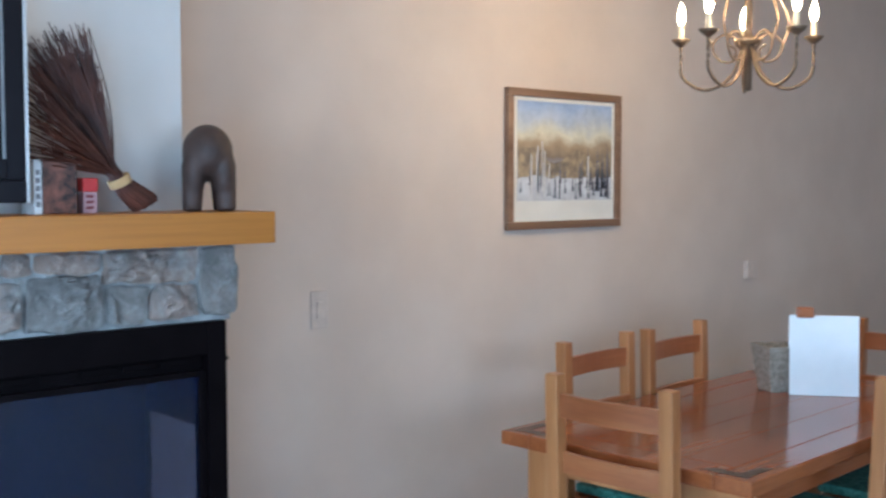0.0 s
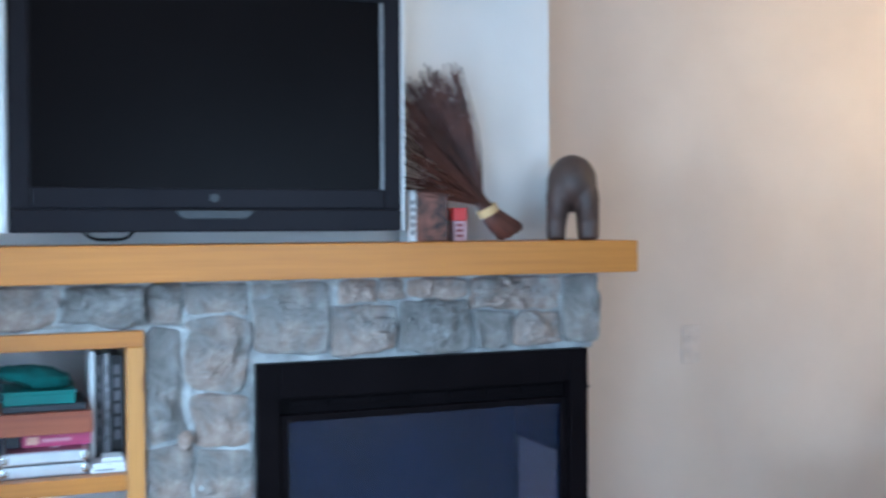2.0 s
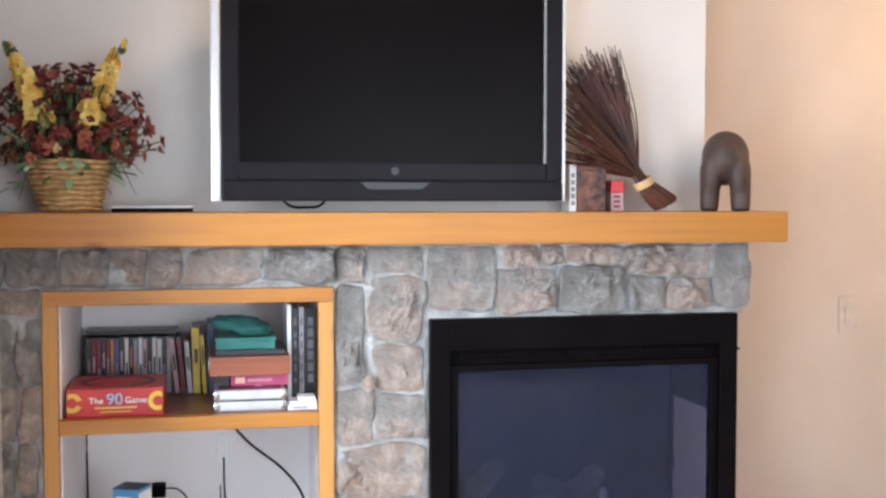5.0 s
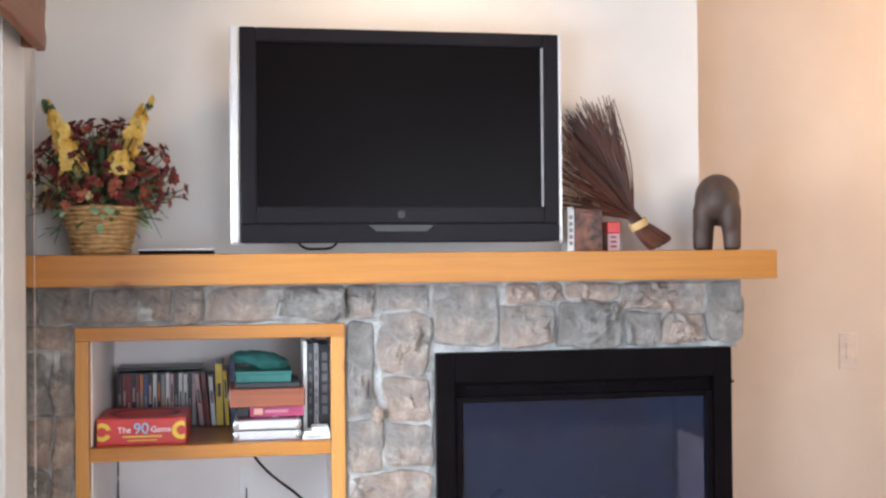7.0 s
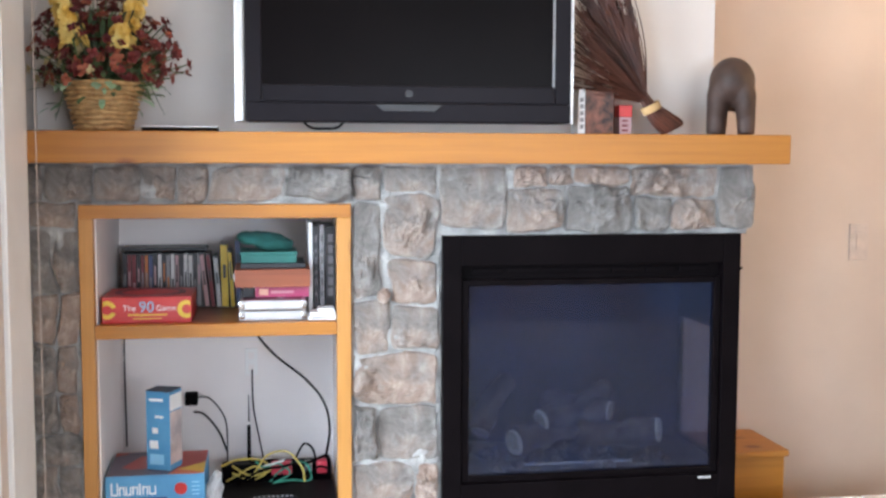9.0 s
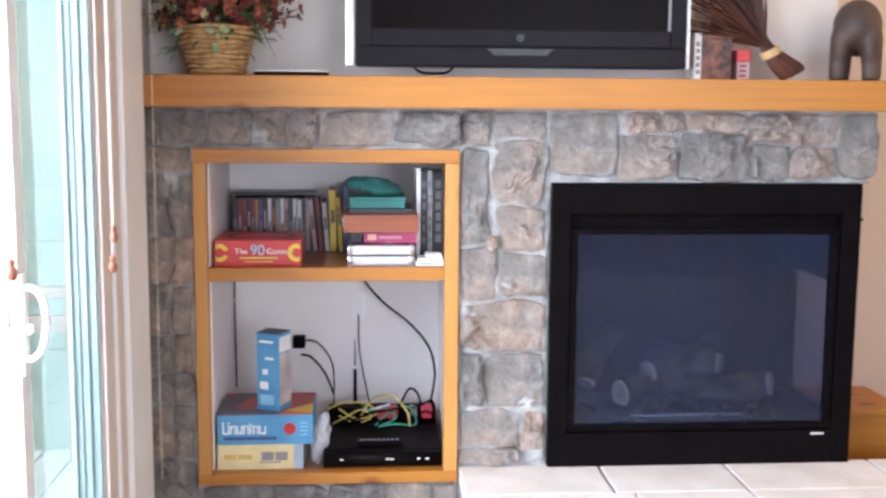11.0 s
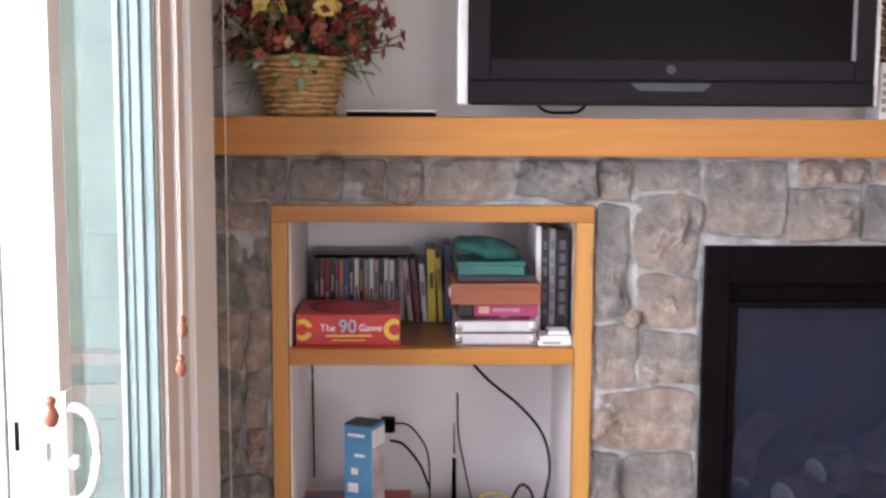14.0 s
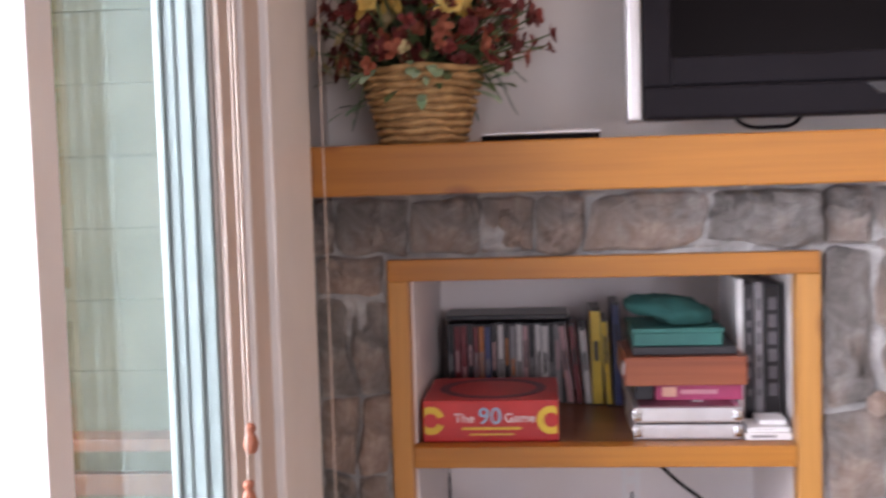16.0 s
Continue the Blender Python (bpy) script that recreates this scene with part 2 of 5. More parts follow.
def lathe(bm, profile, seg=24, m=None):
    rings = []
    for r, z in profile:
        rings.append([bm.verts.new((r * math.cos(2 * math.pi * k / seg), r * math.sin(2 * math.pi * k / seg), z)) for k in range(seg)])
    for a, b in zip(rings, rings[1:]):
        for k in range(seg):
            bm.faces.new((a[k], a[(k + 1) % seg], b[(k + 1) % seg], b[k]))
    bm.faces.new(list(reversed(rings[0])))
    bm.faces.new(rings[-1])
    if m:
        bmesh.ops.transform(bm, matrix=m, verts=[v for ring in rings for v in ring])


def link(name, bm, mat, smooth=False):
    bmesh.ops.recalc_face_normals(bm, faces=bm.faces)
    me = bpy.data.meshes.new(name)
    bm.to_mesh(me)
    bm.free()
    me.materials.append(mat)
    if smooth:
        for p in me.polygons:
            p.use_smooth = True
    return new(name, me)


def part(name, bm, mat, parent, label="", smooth=False):
    ob = link(name, bm, mat, smooth)
    ob.parent = parent
    ob.matrix_parent_inverse = Matrix.Translation(-parent.matrix_world.translation) if parent.type == 'EMPTY' else Matrix()
    if label:
        ob["label"] = label
    return ob


def empty(name, label, category, at=(0, 0, 0), group="", kind=""):
    ob = new(name)
    ob.location = at
    ob.matrix_world = Matrix.Translation(at)
    return tagged(ob, label, category, group, kind)


def structure(name, bm, mat, label="", category=""):
    return tagged(link(name, bm, mat), label, category, kind="structure")


def writing(name, text, size, mat, m, parent, label=""):
    data = bpy.data.curves.new(name, "FONT")
    data.body, data.size, data.extrude = text, size, 0.0006
    data.align_x, data.align_y = 'CENTER', 'CENTER'
    tmp = bpy.data.objects.new("tmp", data)
    scene.collection.objects.link(tmp)
    bpy.context.view_layer.update()
    me = bpy.data.meshes.new_from_object(tmp.evaluated_get(bpy.context.evaluated_depsgraph_get()))
    bpy.data.objects.remove(tmp)
    me.transform(m)
    me.materials.clear()
    me.materials.append(mat)
    ob = new(name, me)
    ob.parent = parent
    ob.matrix_parent_inverse = Matrix.Translation(-parent.matrix_world.translation) if parent.type == 'EMPTY' else Matrix()
    if label:
        ob["label"] = label
    return ob


# ---- structure ----
CEIL = 3.2
XL, XR, YB, YP, YT = -0.15, 8.4, -6.4, 0.55, 0.20   # side walls, back wall, dining wall, chimney wall
structure("floor", boxed(XL - 0.15, XR, YB, YP, -0.1, 0.0), CARPET, "beige carpet floor", "floor")
structure("ceiling", boxed(XL - 0.2, XR + 0.2, YB - 0.2, YP + 0.2, CEIL, CEIL + 0.15), CEILING, "white painted ceiling", "ceiling")
structure("wall_dining", boxed(2.122, XR + 0.15, YP, YP + 0.15, 0, CEIL), PAINT, "beige painted plaster wall behind the dining table", "wall")
structure("wall_chimney", boxed(XL - 0.15, 2.122, YT, YP + 0.15, 1.50, CEIL), PALE, "off-white painted wall above the mantel", "wall")
structure("wall_right", boxed(XR, XR + 0.15, YB - 0.15, YP, 0, CEIL), PAINT, "beige painted wall", "wall")

bm = bmesh.new()
box(bm, XL - 0.15, 1.25, YB - 0.15, YB, 0, CEIL)
box(bm, 3.95, 4.15, YB - 0.15, YB, 0, CEIL)
box(bm, 5.6, XR, YB - 0.15, YB, 0, CEIL)
box(bm, 4.15, 5.6, YB - 0.15, YB, 2.15, CEIL)
box(bm, 1.25, 3.95, YB - 0.15, YB, 2.25, CEIL)
box(bm, 1.25, 3.95, YB - 0.15, YB, 0, 0.85)
structure("wall_back", bm, PAINT, "beige painted wall with a window opening", "wall")

DY0, DY1, DZ = -1.66, -0.62, 2.12      # patio door opening
bm = bmesh.new()
box(bm, XL - 0.15, XL, YB, -3.75, 0, CEIL)
box(bm, XL - 0.15, XL, -2.15, DY0, 0, CEIL)
box(bm, XL - 0.15, XL, -3.75, -2.15, 2.08, CEIL)
box(bm, XL - 0.15, XL, -3.75, -2.15, 0, 0.08)
box(bm, XL - 0.062, XL, DY1, YT, 0, DZ)
box(bm, XL - 0.15, XL, DY1, YT, DZ, CEIL)
box(bm, XL - 0.15, XL, DY0, DY1, DZ, CEIL)
structure("wall_left", bm, PALE, "off-white painted wall around the patio door", "wall")

# ---- fireplace masonry ----
MT, MB = 1.578, 1.482            # mantel top and bottom
CX0, CX1, CZ0, CZ1 = 0.0, 0.83, 0.275, 1.354     # bookcase frame
FX0, FX1, FZ0, FZ1 = 1.125, 2.14, 0.32, 1.252    # fireplace insert
bm = bmesh.new()
box(bm, XL, CX0 + 0.03, 0.010, 0.75, 0, CZ1 - 0.03)
box(bm, CX0 + 0.03, CX1 - 0.03, 0.010, 0.75, 0, CZ0 + 0.03)
box(bm, CX1 - 0.009, FX0 + 0.01, 0.010, 0.75, 0, CZ1 - 0.03)
box(bm, XL, FX0 + 0.01, 0.010, 0.75, CZ1 - 0.03, MB)
box(bm, FX0 + 0.01, 2.172, 0.010, YP, FZ1 - 0.004, MB)
box(bm, FX0 + 0.01, FX1 - 0.02, 0.0, YP, 0, FZ0)
masonry = structure("wall_fireplace", bm, MORTAR, "grey field stone fireplace wall with pale mortar", "stone wall")

chase = boxed(FX0 + 0.01, FX1 - 0.004, YP - 0.06, YP, FZ0, FZ1 - 0.004)
structure("wall_firebox_back", chase, PAINT, "beige painted chimney breast wall", "wall")


def drift(x, z):
    """How far the joints wander from straight lines, the same for neighbouring stones."""
    p = noise.noise_vector(Vector((x * 7.0, z * 7.0, 4.2))) * 0.017 + noise.noise_vector(Vector((x * 21.0, z * 21.0, 1.7))) * 0.006
    edge = min(1.0, max(0.0, (1.474 - z) / 0.03)) * min(1.0, max(0.0, (x + 0.15) / 0.03))
    return p.x * edge, p.z * edge


def stone_mesh(x0, x1, z0, z1, seed, depth=0.03, wander=True):
    """A hammered block, face towards -y, about the middle of its bed."""
    rnd = random.Random(seed)
    n, k = 24, 20
    w, h = x1 - x0, z1 - z0
    cx, cz = (x0 + x1) / 2, (z0 + z1) / 2
    bm = bmesh.new()
    off = Vector((rnd.uniform(0, 90), rnd.uniform(0, 90), rnd.uniform(0, 90)))
    planes = [(rnd.uniform(-0.5, 0.5) * w, rnd.uniform(-0.5, 0.5) * h, rnd.uniform(-0.5, 0.5), rnd.uniform(-0.5, 0.5), rnd.uniform(0.8, 1.25) * depth) for _ in range(8)]
    cut = [rnd.uniform(0.0, 0.26) for _ in range(4)]
    grid = []
    for j in range(k + 1):
        row = []
        for i in range(n + 1):
            u, v = i / n, j / k
            u, v = u - 0.06 * math.sin(2 * math.pi * u), v - 0.06 * math.sin(2 * math.pi * v)
            a, b = 2 * u - 1, 2 * v - 1
            corner = cut[(a > 0) + 2 * (b > 0)] * (abs(a) * abs(b)) ** 4
            x, z = a * w / 2, b * h / 2
            x -= math.copysign(min(w, h) * 0.5, x) * corner
            z -= math.copysign(min(w, h) * 0.5, z) * corner
            fx, fz = drift(cx + x, cz + z) if wander else (0.0, 0.0)
            own = noise.noise_vector(Vector((x * 30, z * 30, 0)) + off) * 0.005
            rim = min(min(u, 1 - u) * w, min(v, 1 - v) * h)
            rise = min(1.0, rim / 0.011)
            rise = math.sqrt(1 - (1 - rise) ** 2)
            top = min(p[4] - p[2] * (x - p[0]) - p[3] * (z - p[1]) for p in planes)
            top += noise.fractal(Vector((x * 26, z * 26, 3)) + off, 0.6, 2.1, 6) * 0.007
            top -= noise.turbulence(Vector((x * 15, z * 15, 9)) + off, 4, True, amplitude_scale=0.6, frequency_scale=2.1) * 0.020 - 0.010
            at = Vector((x * 24, 0, z * 24)) + off
            middle = noise.voronoi(at)[1][0]
            top += (at - middle).dot(noise.cell_vector(middle * 31.7) - Vector((0.5, 0.5, 0.5))) * 0.030
            y = 0.012 - (max(top, depth * 0.35) + 0.012) * rise
            row.append(bm.verts.new((x + fx + own.x, y, z + fz + own.z)))
        grid.append(row)
    for j in range(k):
        for i in range(n):
            bm.faces.new((grid[j][i], grid[j][i + 1], grid[j + 1][i + 1], grid[j + 1][i]))
    ring = grid[0] + [r[-1] for r in grid[1:]] + list(reversed(grid[-1][:-1])) + [r[0] for r in reversed(grid[1:-1])]
    back = [bm.verts.new((v.co.x, 0.022, v.co.z)) for v in ring]
    for i in range(len(ring)):
        j = (i + 1) % len(ring)
        bm.faces.new((ring[i], back[i], back[j], ring[j]))
    bmesh.ops.recalc_face_normals(bm, faces=bm.faces)
    me = bpy.data.meshes.new("stone")
    bm.to_mesh(me)
    bm.free()
    me.materials.append(STONE)
    return me


count = 0


def stone(x0, x1, z0, z1, gap=-0.003):
    global count
    count += 1
    ob = new("stone", stone_mesh(x0 + gap / 2, x1 - gap / 2, z0 + gap / 2, z1 - gap / 2, count, random.uniform(0.028, 0.046)))
    ob.parent = masonry
    ob.location = ((x0 + x1) / 2, 0.009, (z0 + z1) / 2)
    return ob


def mortar_bed(x0, x1, z0, z1):
    """Trowelled mortar between the stones, smeared higher in some joints than in others."""
    n, k = max(2, round((x1 - x0) / 0.007)), max(2, round((z1 - z0) / 0.007))
    verts, faces = [], []
    for j in range(k + 1):
        for i in range(n + 1):
            x, z = x0 + (x1 - x0) * i / n, z0 + (z1 - z0) * j / k
            lift = 0.003 + 0.017 * noise.noise(Vector((x * 9, 2.0, z * 9))) + 0.006 * noise.noise(Vector((x * 45, 5.0, z * 45)))
            edge = min(i, n - i, j, k - j)
            verts.append((x, 0.009 - max(0.0, lift) * min(1, edge), z))
    for j in range(k):
        for i in range(n):
            a = j * (n + 1) + i
            faces.append((a, a + 1, a + n + 2, a + n + 1))
    me = bpy.data.meshes.new("mortar_bed")
    me.from_pydata(verts, [], faces)
    me.materials.append(MORTAR)
    for p in me.polygons:
        p.use_smooth = True
    ob = new("mortar_bed", me)
    ob.parent = masonry


COLUMN = [(0.838, 0.930, 1.045, 1.362), (0.932, 1.113, 1.178, 1.386), (0.950, 1.113, 1.03, 1.176), (0.958, 1.115, 0.875, 1.028),
          (0.838, 0.955, 0.868, 1.04), (0.836, 1.113, 0.70, 0.866), (0.838, 0.918, 0.515, 0.695), (0.922, 1.112, 0.515, 0.698),
          (0.840, 1.03, 0.385, 0.51), (1.035, 1.115, 0.365, 0.51), (0.838, 1.03, 0.33, 0.383)]
LINTEL = [(0.934, 1.112, 1.388, 1.474), (1.114, 1.338, 1.262, 1.474), (1.360, 1.478, 1.404, 1.474), (1.340, 1.528, 1.258, 1.402),
          (1.480, 1.556, 1.412, 1.474), (1.558, 1.755, 1.414, 1.474), (1.532, 1.758, 1.258, 1.412), (1.760, 2.062, 1.372, 1.474),
          (1.766, 1.90, 1.262, 1.370), (1.902, 2.062, 1.262, 1.370), (2.066, 2.192, 1.262, 1.474)]
TOPROW = [-0.148, -0.105, 0.049, 0.180, 0.296, 0.394, 0.624, 0.836, 0.930]
for a in COLUMN + LINTEL:
    stone(*a)
for a, b in zip(TOPROW, TOPROW[1:]):
    stone(a, b, 1.364, 1.474)
for a in ((XL + 0.002, 2.190, 1.364, 1.478), (0.832, 1.122, 0.33, 1.364), (XL + 0.002, -0.002, 0.0, 1.364)):
    mortar_bed(*a)
bm = bmesh.new()
bmesh.ops.create_icosphere(bm, subdivisions=3, radius=1)
for v in bm.verts:
    v.co = Vector((v.co.x * 0.021, v.co.y * 0.018, v.co.z * 0.024)) * (1 + 0.25 * noise.noise(v.co * 2))
pebble = part("stone", bm, STONE, masonry, "", True)
pebble.location = (0.935, -0.014, 1.06)
z = 0.02
while z < 1.3:
    dz = min(random.uniform(0.10, 0.21), 1.362 - z)
    if random.random() < 0.4:
        stone(XL + 0.004, -0.075, z, z + dz)
        stone(-0.073, -0.004, z, z + dz)
    else:
        stone(XL + 0.004, -0.004, z, z + dz)
    z += dz
x = 0.0
while x < 0.8:
    dx = min(random.uniform(0.12, 0.24), 0.832 - x)
    stone(x, x + dx, 0.14, 0.268)
    stone(x, x + dx, 0.01, 0.138)
    x += dx
for y0, y1 in ((0.02, 0.19), (0.195, 0.36), (0.365, 0.54)):     # lintel's return
    ob = new("stone", stone_mesh(y0, y1, 1.265, 1.470, int(y0 * 1000) + 7, 0.014, False))
    ob.parent = masonry
    ob.rotation_euler = (0, 0, radians(90))
    ob.location = (2.172, (y0 + y1) / 2, 1.367)

# raised hearth
hearth = structure("hearth", boxed(0.845, 3.0, -0.52, 0.0, 0.0, 0.268), MORTAR, "raised stone hearth with pale flagstones", "hearth")
xs = [0.836, 1.30, 1.72, 2.22, 2.62, 3.01]
for i, (a, b) in enumerate(zip(xs, xs[1:])):
    for y0, y1 in ((-0.54, -0.27), (-0.265, 0.008)):
        s = 0.06 * (i % 2) if y0 < -0.4 else 0.0
        bm = bmesh.new()
        x0, x1 = a + (s if i else 0), b + (0.06 * ((i + 1) % 2) if y0 < -0.4 and i < 4 else 0.0)
        box(bm, x0, x1 - 0.008, y0, y1, 0.268, 0.32, 0.006)
        part("flagstone", bm, HEARTH, hearth)
for i in range(9):
    x0 = 0.85 + i * 0.24
    ob = new("stone", stone_mesh(0, 0.22, 0, 0.24, 900 + i, 0.03, False))
    ob.parent = hearth
    ob.location = (x0 + 0.115, -0.52, 0.135)

# mantel
tagged(link("mantel_shelf", boxed(-0.14, 2.272, -0.095, YT, MB, MT, 0.004), PINE), "honey-coloured pine beam mantel over the stone fireplace", "mantel")

# log box beside the fireplace
box_ob = empty("wooden_bench", "low honey pine ledge beside the stone hearth", "bench", (2.5, 0.3, 0))
part("body", boxed(2.17, 2.45, 0.24, YP - 0.004, 0, 0.405, 0.004), PINE, box_ob)
part("top", boxed(2.16, 2.46, 0.22, YP - 0.004, 0.407, 0.432, 0.006), PINE, box_ob)


# ---- fireplace insert ----
ins = empty("gas_fireplace", "black metal gas fireplace with glass front and ceramic logs", "fireplace", (1.63, 0, FZ0))
for x0, x1, y1, z0, z1 in ((FX0, FX0 + 0.062, 0.02, FZ0, FZ1 - 0.002), (FX1 - 0.062, FX1, 0.04, FZ0, FZ1 - 0.002),
                           (FX0 + 0.062, FX1 - 0.062, 0.02, 1.152, FZ1 - 0.002), (FX0 + 0.062, FX1 - 0.062, 0.02, FZ0, 0.432)):
    part("surround_panel", boxed(x0, x1, -0.022, y1, z0, z1, 0.003), BLACK, ins, "satin black metal surround panel")
bm = bmesh.new()
box(bm, FX0 + 0.062, FX1 - 0.062, 0.012, 0.03, 1.100, 1.156, 0.002)
for k in range(7):
    box(bm, FX0 + 0.10 + 0.118 * k, FX0 + 0.205 + 0.118 * k, 0.006, 0.013, 1.122, 1.142, 0.003)
part("vent_panel", bm, BLACK, ins)
bm = bmesh.new()
box(bm, FX0 + 0.064, FX0 + 0.088, -0.012, 0.02, 0.434, 1.105, 0.003)
box(bm, FX1 - 0.088, FX1 - 0.064, -0.012, 0.02, 0.434, 1.105, 0.003)
box(bm, FX0 + 0.088, FX1 - 0.088, -0.012, 0.02, 1.085, 1.105, 0.003)
box(bm, FX0 + 0.088, FX1 - 0.088, -0.012, 0.02, 0.434, 0.456, 0.003)
part("glass_frame", bm, BLACK, ins)
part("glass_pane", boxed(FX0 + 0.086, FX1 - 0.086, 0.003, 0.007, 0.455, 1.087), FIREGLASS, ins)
bm = bmesh.new()
box(bm, FX0 + 0.012, FX0 + 0.03, 0.03, 0.487, FZ0, FZ1 - 0.006)
box(bm, FX0 + 0.03, FX1 - 0.02, 0.472, 0.487, FZ0, FZ1 - 0.006)
box(bm, FX0 + 0.03, FX1 - 0.02, 0.03, 0.472, FZ0, 0.44)
box(bm, FX0 + 0.03, FX1 - 0.02, 0.03, 0.472, 1.16, FZ1 - 0.006)
part("lining", bm, SOOT, ins, "dark sooty firebox lining")
bm = bmesh.new()
box(bm, FX1 - 0.02, FX1, 0.04, 0.07, FZ0, FZ1 - 0.002, 0.002)
box(bm, FX1 - 0.02, FX1, 0.466, 0.487, FZ0, FZ1 - 0.002, 0.002)
box(bm, FX1 - 0.02, FX1, 0.07, 0.466, 0.905, FZ1 - 0.002, 0.002)
box(bm, FX1 - 0.02, FX1, 0.07, 0.466, FZ0, 0.456, 0.002)
part("side_frame", bm, BLACK, ins)
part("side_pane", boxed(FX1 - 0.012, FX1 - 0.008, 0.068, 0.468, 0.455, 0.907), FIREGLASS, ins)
part("screw", boxed(FX1 + 0.0, FX1 + 0.012, -0.012, -0.004, 1.128, 1.136), BLACK, ins)
part("badge", boxed(2.005, 2.05, -0.0235, -0.021, 0.418, 0.424), SILVER, ins, "small silver badge plate")
LOG = mottled("ceramic_log", (0.05, 0.034, 0.026), (0.14, 0.10, 0.075), 16, 0.9, 0.8, 50)
LOGEND = mottled("pale_log_end", (0.36, 0.30, 0.21), (0.50, 0.43, 0.32), 30, 0.9, 0.4, 80)


def log(p, q, r, seed):
    pts = bent([p, [(a + b) / 2 + 0.02 * math.sin(seed + i) for i, (a, b) in enumerate(zip(p, q))], q], 8)
    bm = bmesh.new()
    tube(bm, pts, r, 12, 0.85)
    for v in bm.verts:
        v.co += noise.noise_vector(v.co * 22 + Vector((seed, 0, 0))) * r * 0.28
    ob = part("log", bm, LOG, ins, "charred ceramic log", True)
    d = (Vector(p) - Vector(q)).normalized()
    bm = bmesh.new()
    rod(bm, Vector(p) + d * 0.001, Vector(p) + d * 0.012, r * 0.9, r * 0.8, 12)
    cap = part("log_end", bm, LOGEND, ob)
    return ob


log((1.395, 0.10, 0.535), (1.62, 0.20, 0.56), 0.05, 1)
log((1.90, 0.10, 0.56), (1.66, 0.24, 0.53), 0.048, 2)
log((1.50, 0.14, 0.60), (1.76, 0.26, 0.68), 0.042, 3)
log((1.74, 0.16, 0.62), (1.56, 0.30, 0.64), 0.04, 4)
log((1.30, 0.22, 0.55), (1.42, 0.32, 0.70), 0.04, 5)
bm = bmesh.new()
for i in range(90):
    c = Vector((random.uniform(1.3, 1.95), random.uniform(0.08, 0.36), 0.45))
    box(bm, -0.014, 0.014, -0.012, 0.012, -0.012, 0.016, 0, Matrix.Translation(c) @ pose(0, 0, 0, random.uniform(0, 90), random.uniform(0, 90), 0))
tagged(part("ember_bed", bm, LOG, ins), kind="stuff")
bm = bmesh.new()
rod(bm, (1.42, 0.075, 0.462), (1.80, 0.075, 0.462), 0.007)
part("burner_tube", bm, CHROME, ins)

# ---- bookcase niche in the stone wall ----
case = empty("built_in_bookcase", "honey pine framed bookcase niche full of games and films", "bookcase", (0.415, 0, CZ0))
part("frame_stile", boxed(CX0, CX0 + 0.041, -0.016, 0.03, CZ0 + 0.037, CZ1 - 0.043, 0.003), PINE_UP, case)
part("frame_stile", boxed(CX1 - 0.045, CX1, -0.016, 0.03, CZ0 + 0.037, CZ1 - 0.043, 0.003), PINE_UP, case)
part("frame_rail", boxed(CX0, CX1, -0.016, 0.03, CZ1 - 0.043, CZ1, 0.003), PINE, case)
part("frame_rail", boxed(CX0, CX1, -0.016, 0.03, CZ0, CZ0 + 0.037, 0.003), PINE, case)
part("shelf_edge", boxed(CX0 + 0.042, CX1 - 0.046, -0.014, 0.03, 0.938, 0.980, 0.003), PINE, case)
NB = 0.58
part("shelf", boxed(0.046, 0.806, 0.031, NB, 0.942, 0.978), SHELFWOOD, case, "dark reddish stained shelf board")
part("bottom_board", boxed(0.046, 0.806, 0.031, NB, 0.29, 0.311), SHELFWOOD, case, "dark reddish stained bottom board")
for name, a in (("side_panel", (0.03, 0.045, 0.031, NB, 0.29, 1.33)), ("side_panel", (0.807, 0.82, 0.031, NB, 0.29, 1.33)),
                ("back_panel", (0.045, 0.807, NB, NB + 0.015, 0.29, 1.33)), ("top_panel", (0.045, 0.807, 0.031, NB, 1.318, 1.33))):
    part(name, boxed(*a), NICHE, case, "white painted niche lining")

# ---- patio door ----
door = empty("door_1", "white vinyl sliding patio door standing partly open", "patio door", (XL, -1.0, 0), kind="structure")
CASING = mottled("painted_casing", (0.60, 0.50, 0.44), (0.66, 0.56, 0.50), 5, 0.55, 0.03, 50)
part("casing", boxed(XL + 0.001, XL + 0.012, DY1 + 0.002, -0.52, 0.0, DZ + 0.12, 0.004), CASING, door, "beige painted casing board")
part("casing_bead", boxed(XL + 0.001, XL + 0.02, -0.519, -0.506, 0.0, DZ + 0.12, 0.003), VINYL, door, "thin white moulding")
part("casing", boxed(XL + 0.001, XL + 0.012, -0.505, -0.392, 0.0, DZ + 0.12, 0.004), CASING, door, "beige painted casing board")
part("casing", boxed(XL + 0.001, XL + 0.026, -0.390, -0.10, 0.0, DZ + 0.12, 0.005), VINYL, door, "white painted casing board")
part("head_casing", boxed(XL + 0.001, XL + 0.016, DY0 + 0.002, DY1, DZ, DZ + 0.12, 0.004), CASING, door)
# white vinyl with shade and the pane's teal tint put into its colour
JAMB = mottled("shaded_teal_vinyl", (0.155, 0.205, 0.205), (0.19, 0.24, 0.24), 4, 0.45, 0.02, 50)
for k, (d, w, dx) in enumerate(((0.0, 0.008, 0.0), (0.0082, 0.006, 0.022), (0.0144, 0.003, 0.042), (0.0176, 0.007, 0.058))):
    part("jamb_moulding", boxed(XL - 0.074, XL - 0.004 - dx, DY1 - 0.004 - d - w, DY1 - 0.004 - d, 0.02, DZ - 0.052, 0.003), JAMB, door)
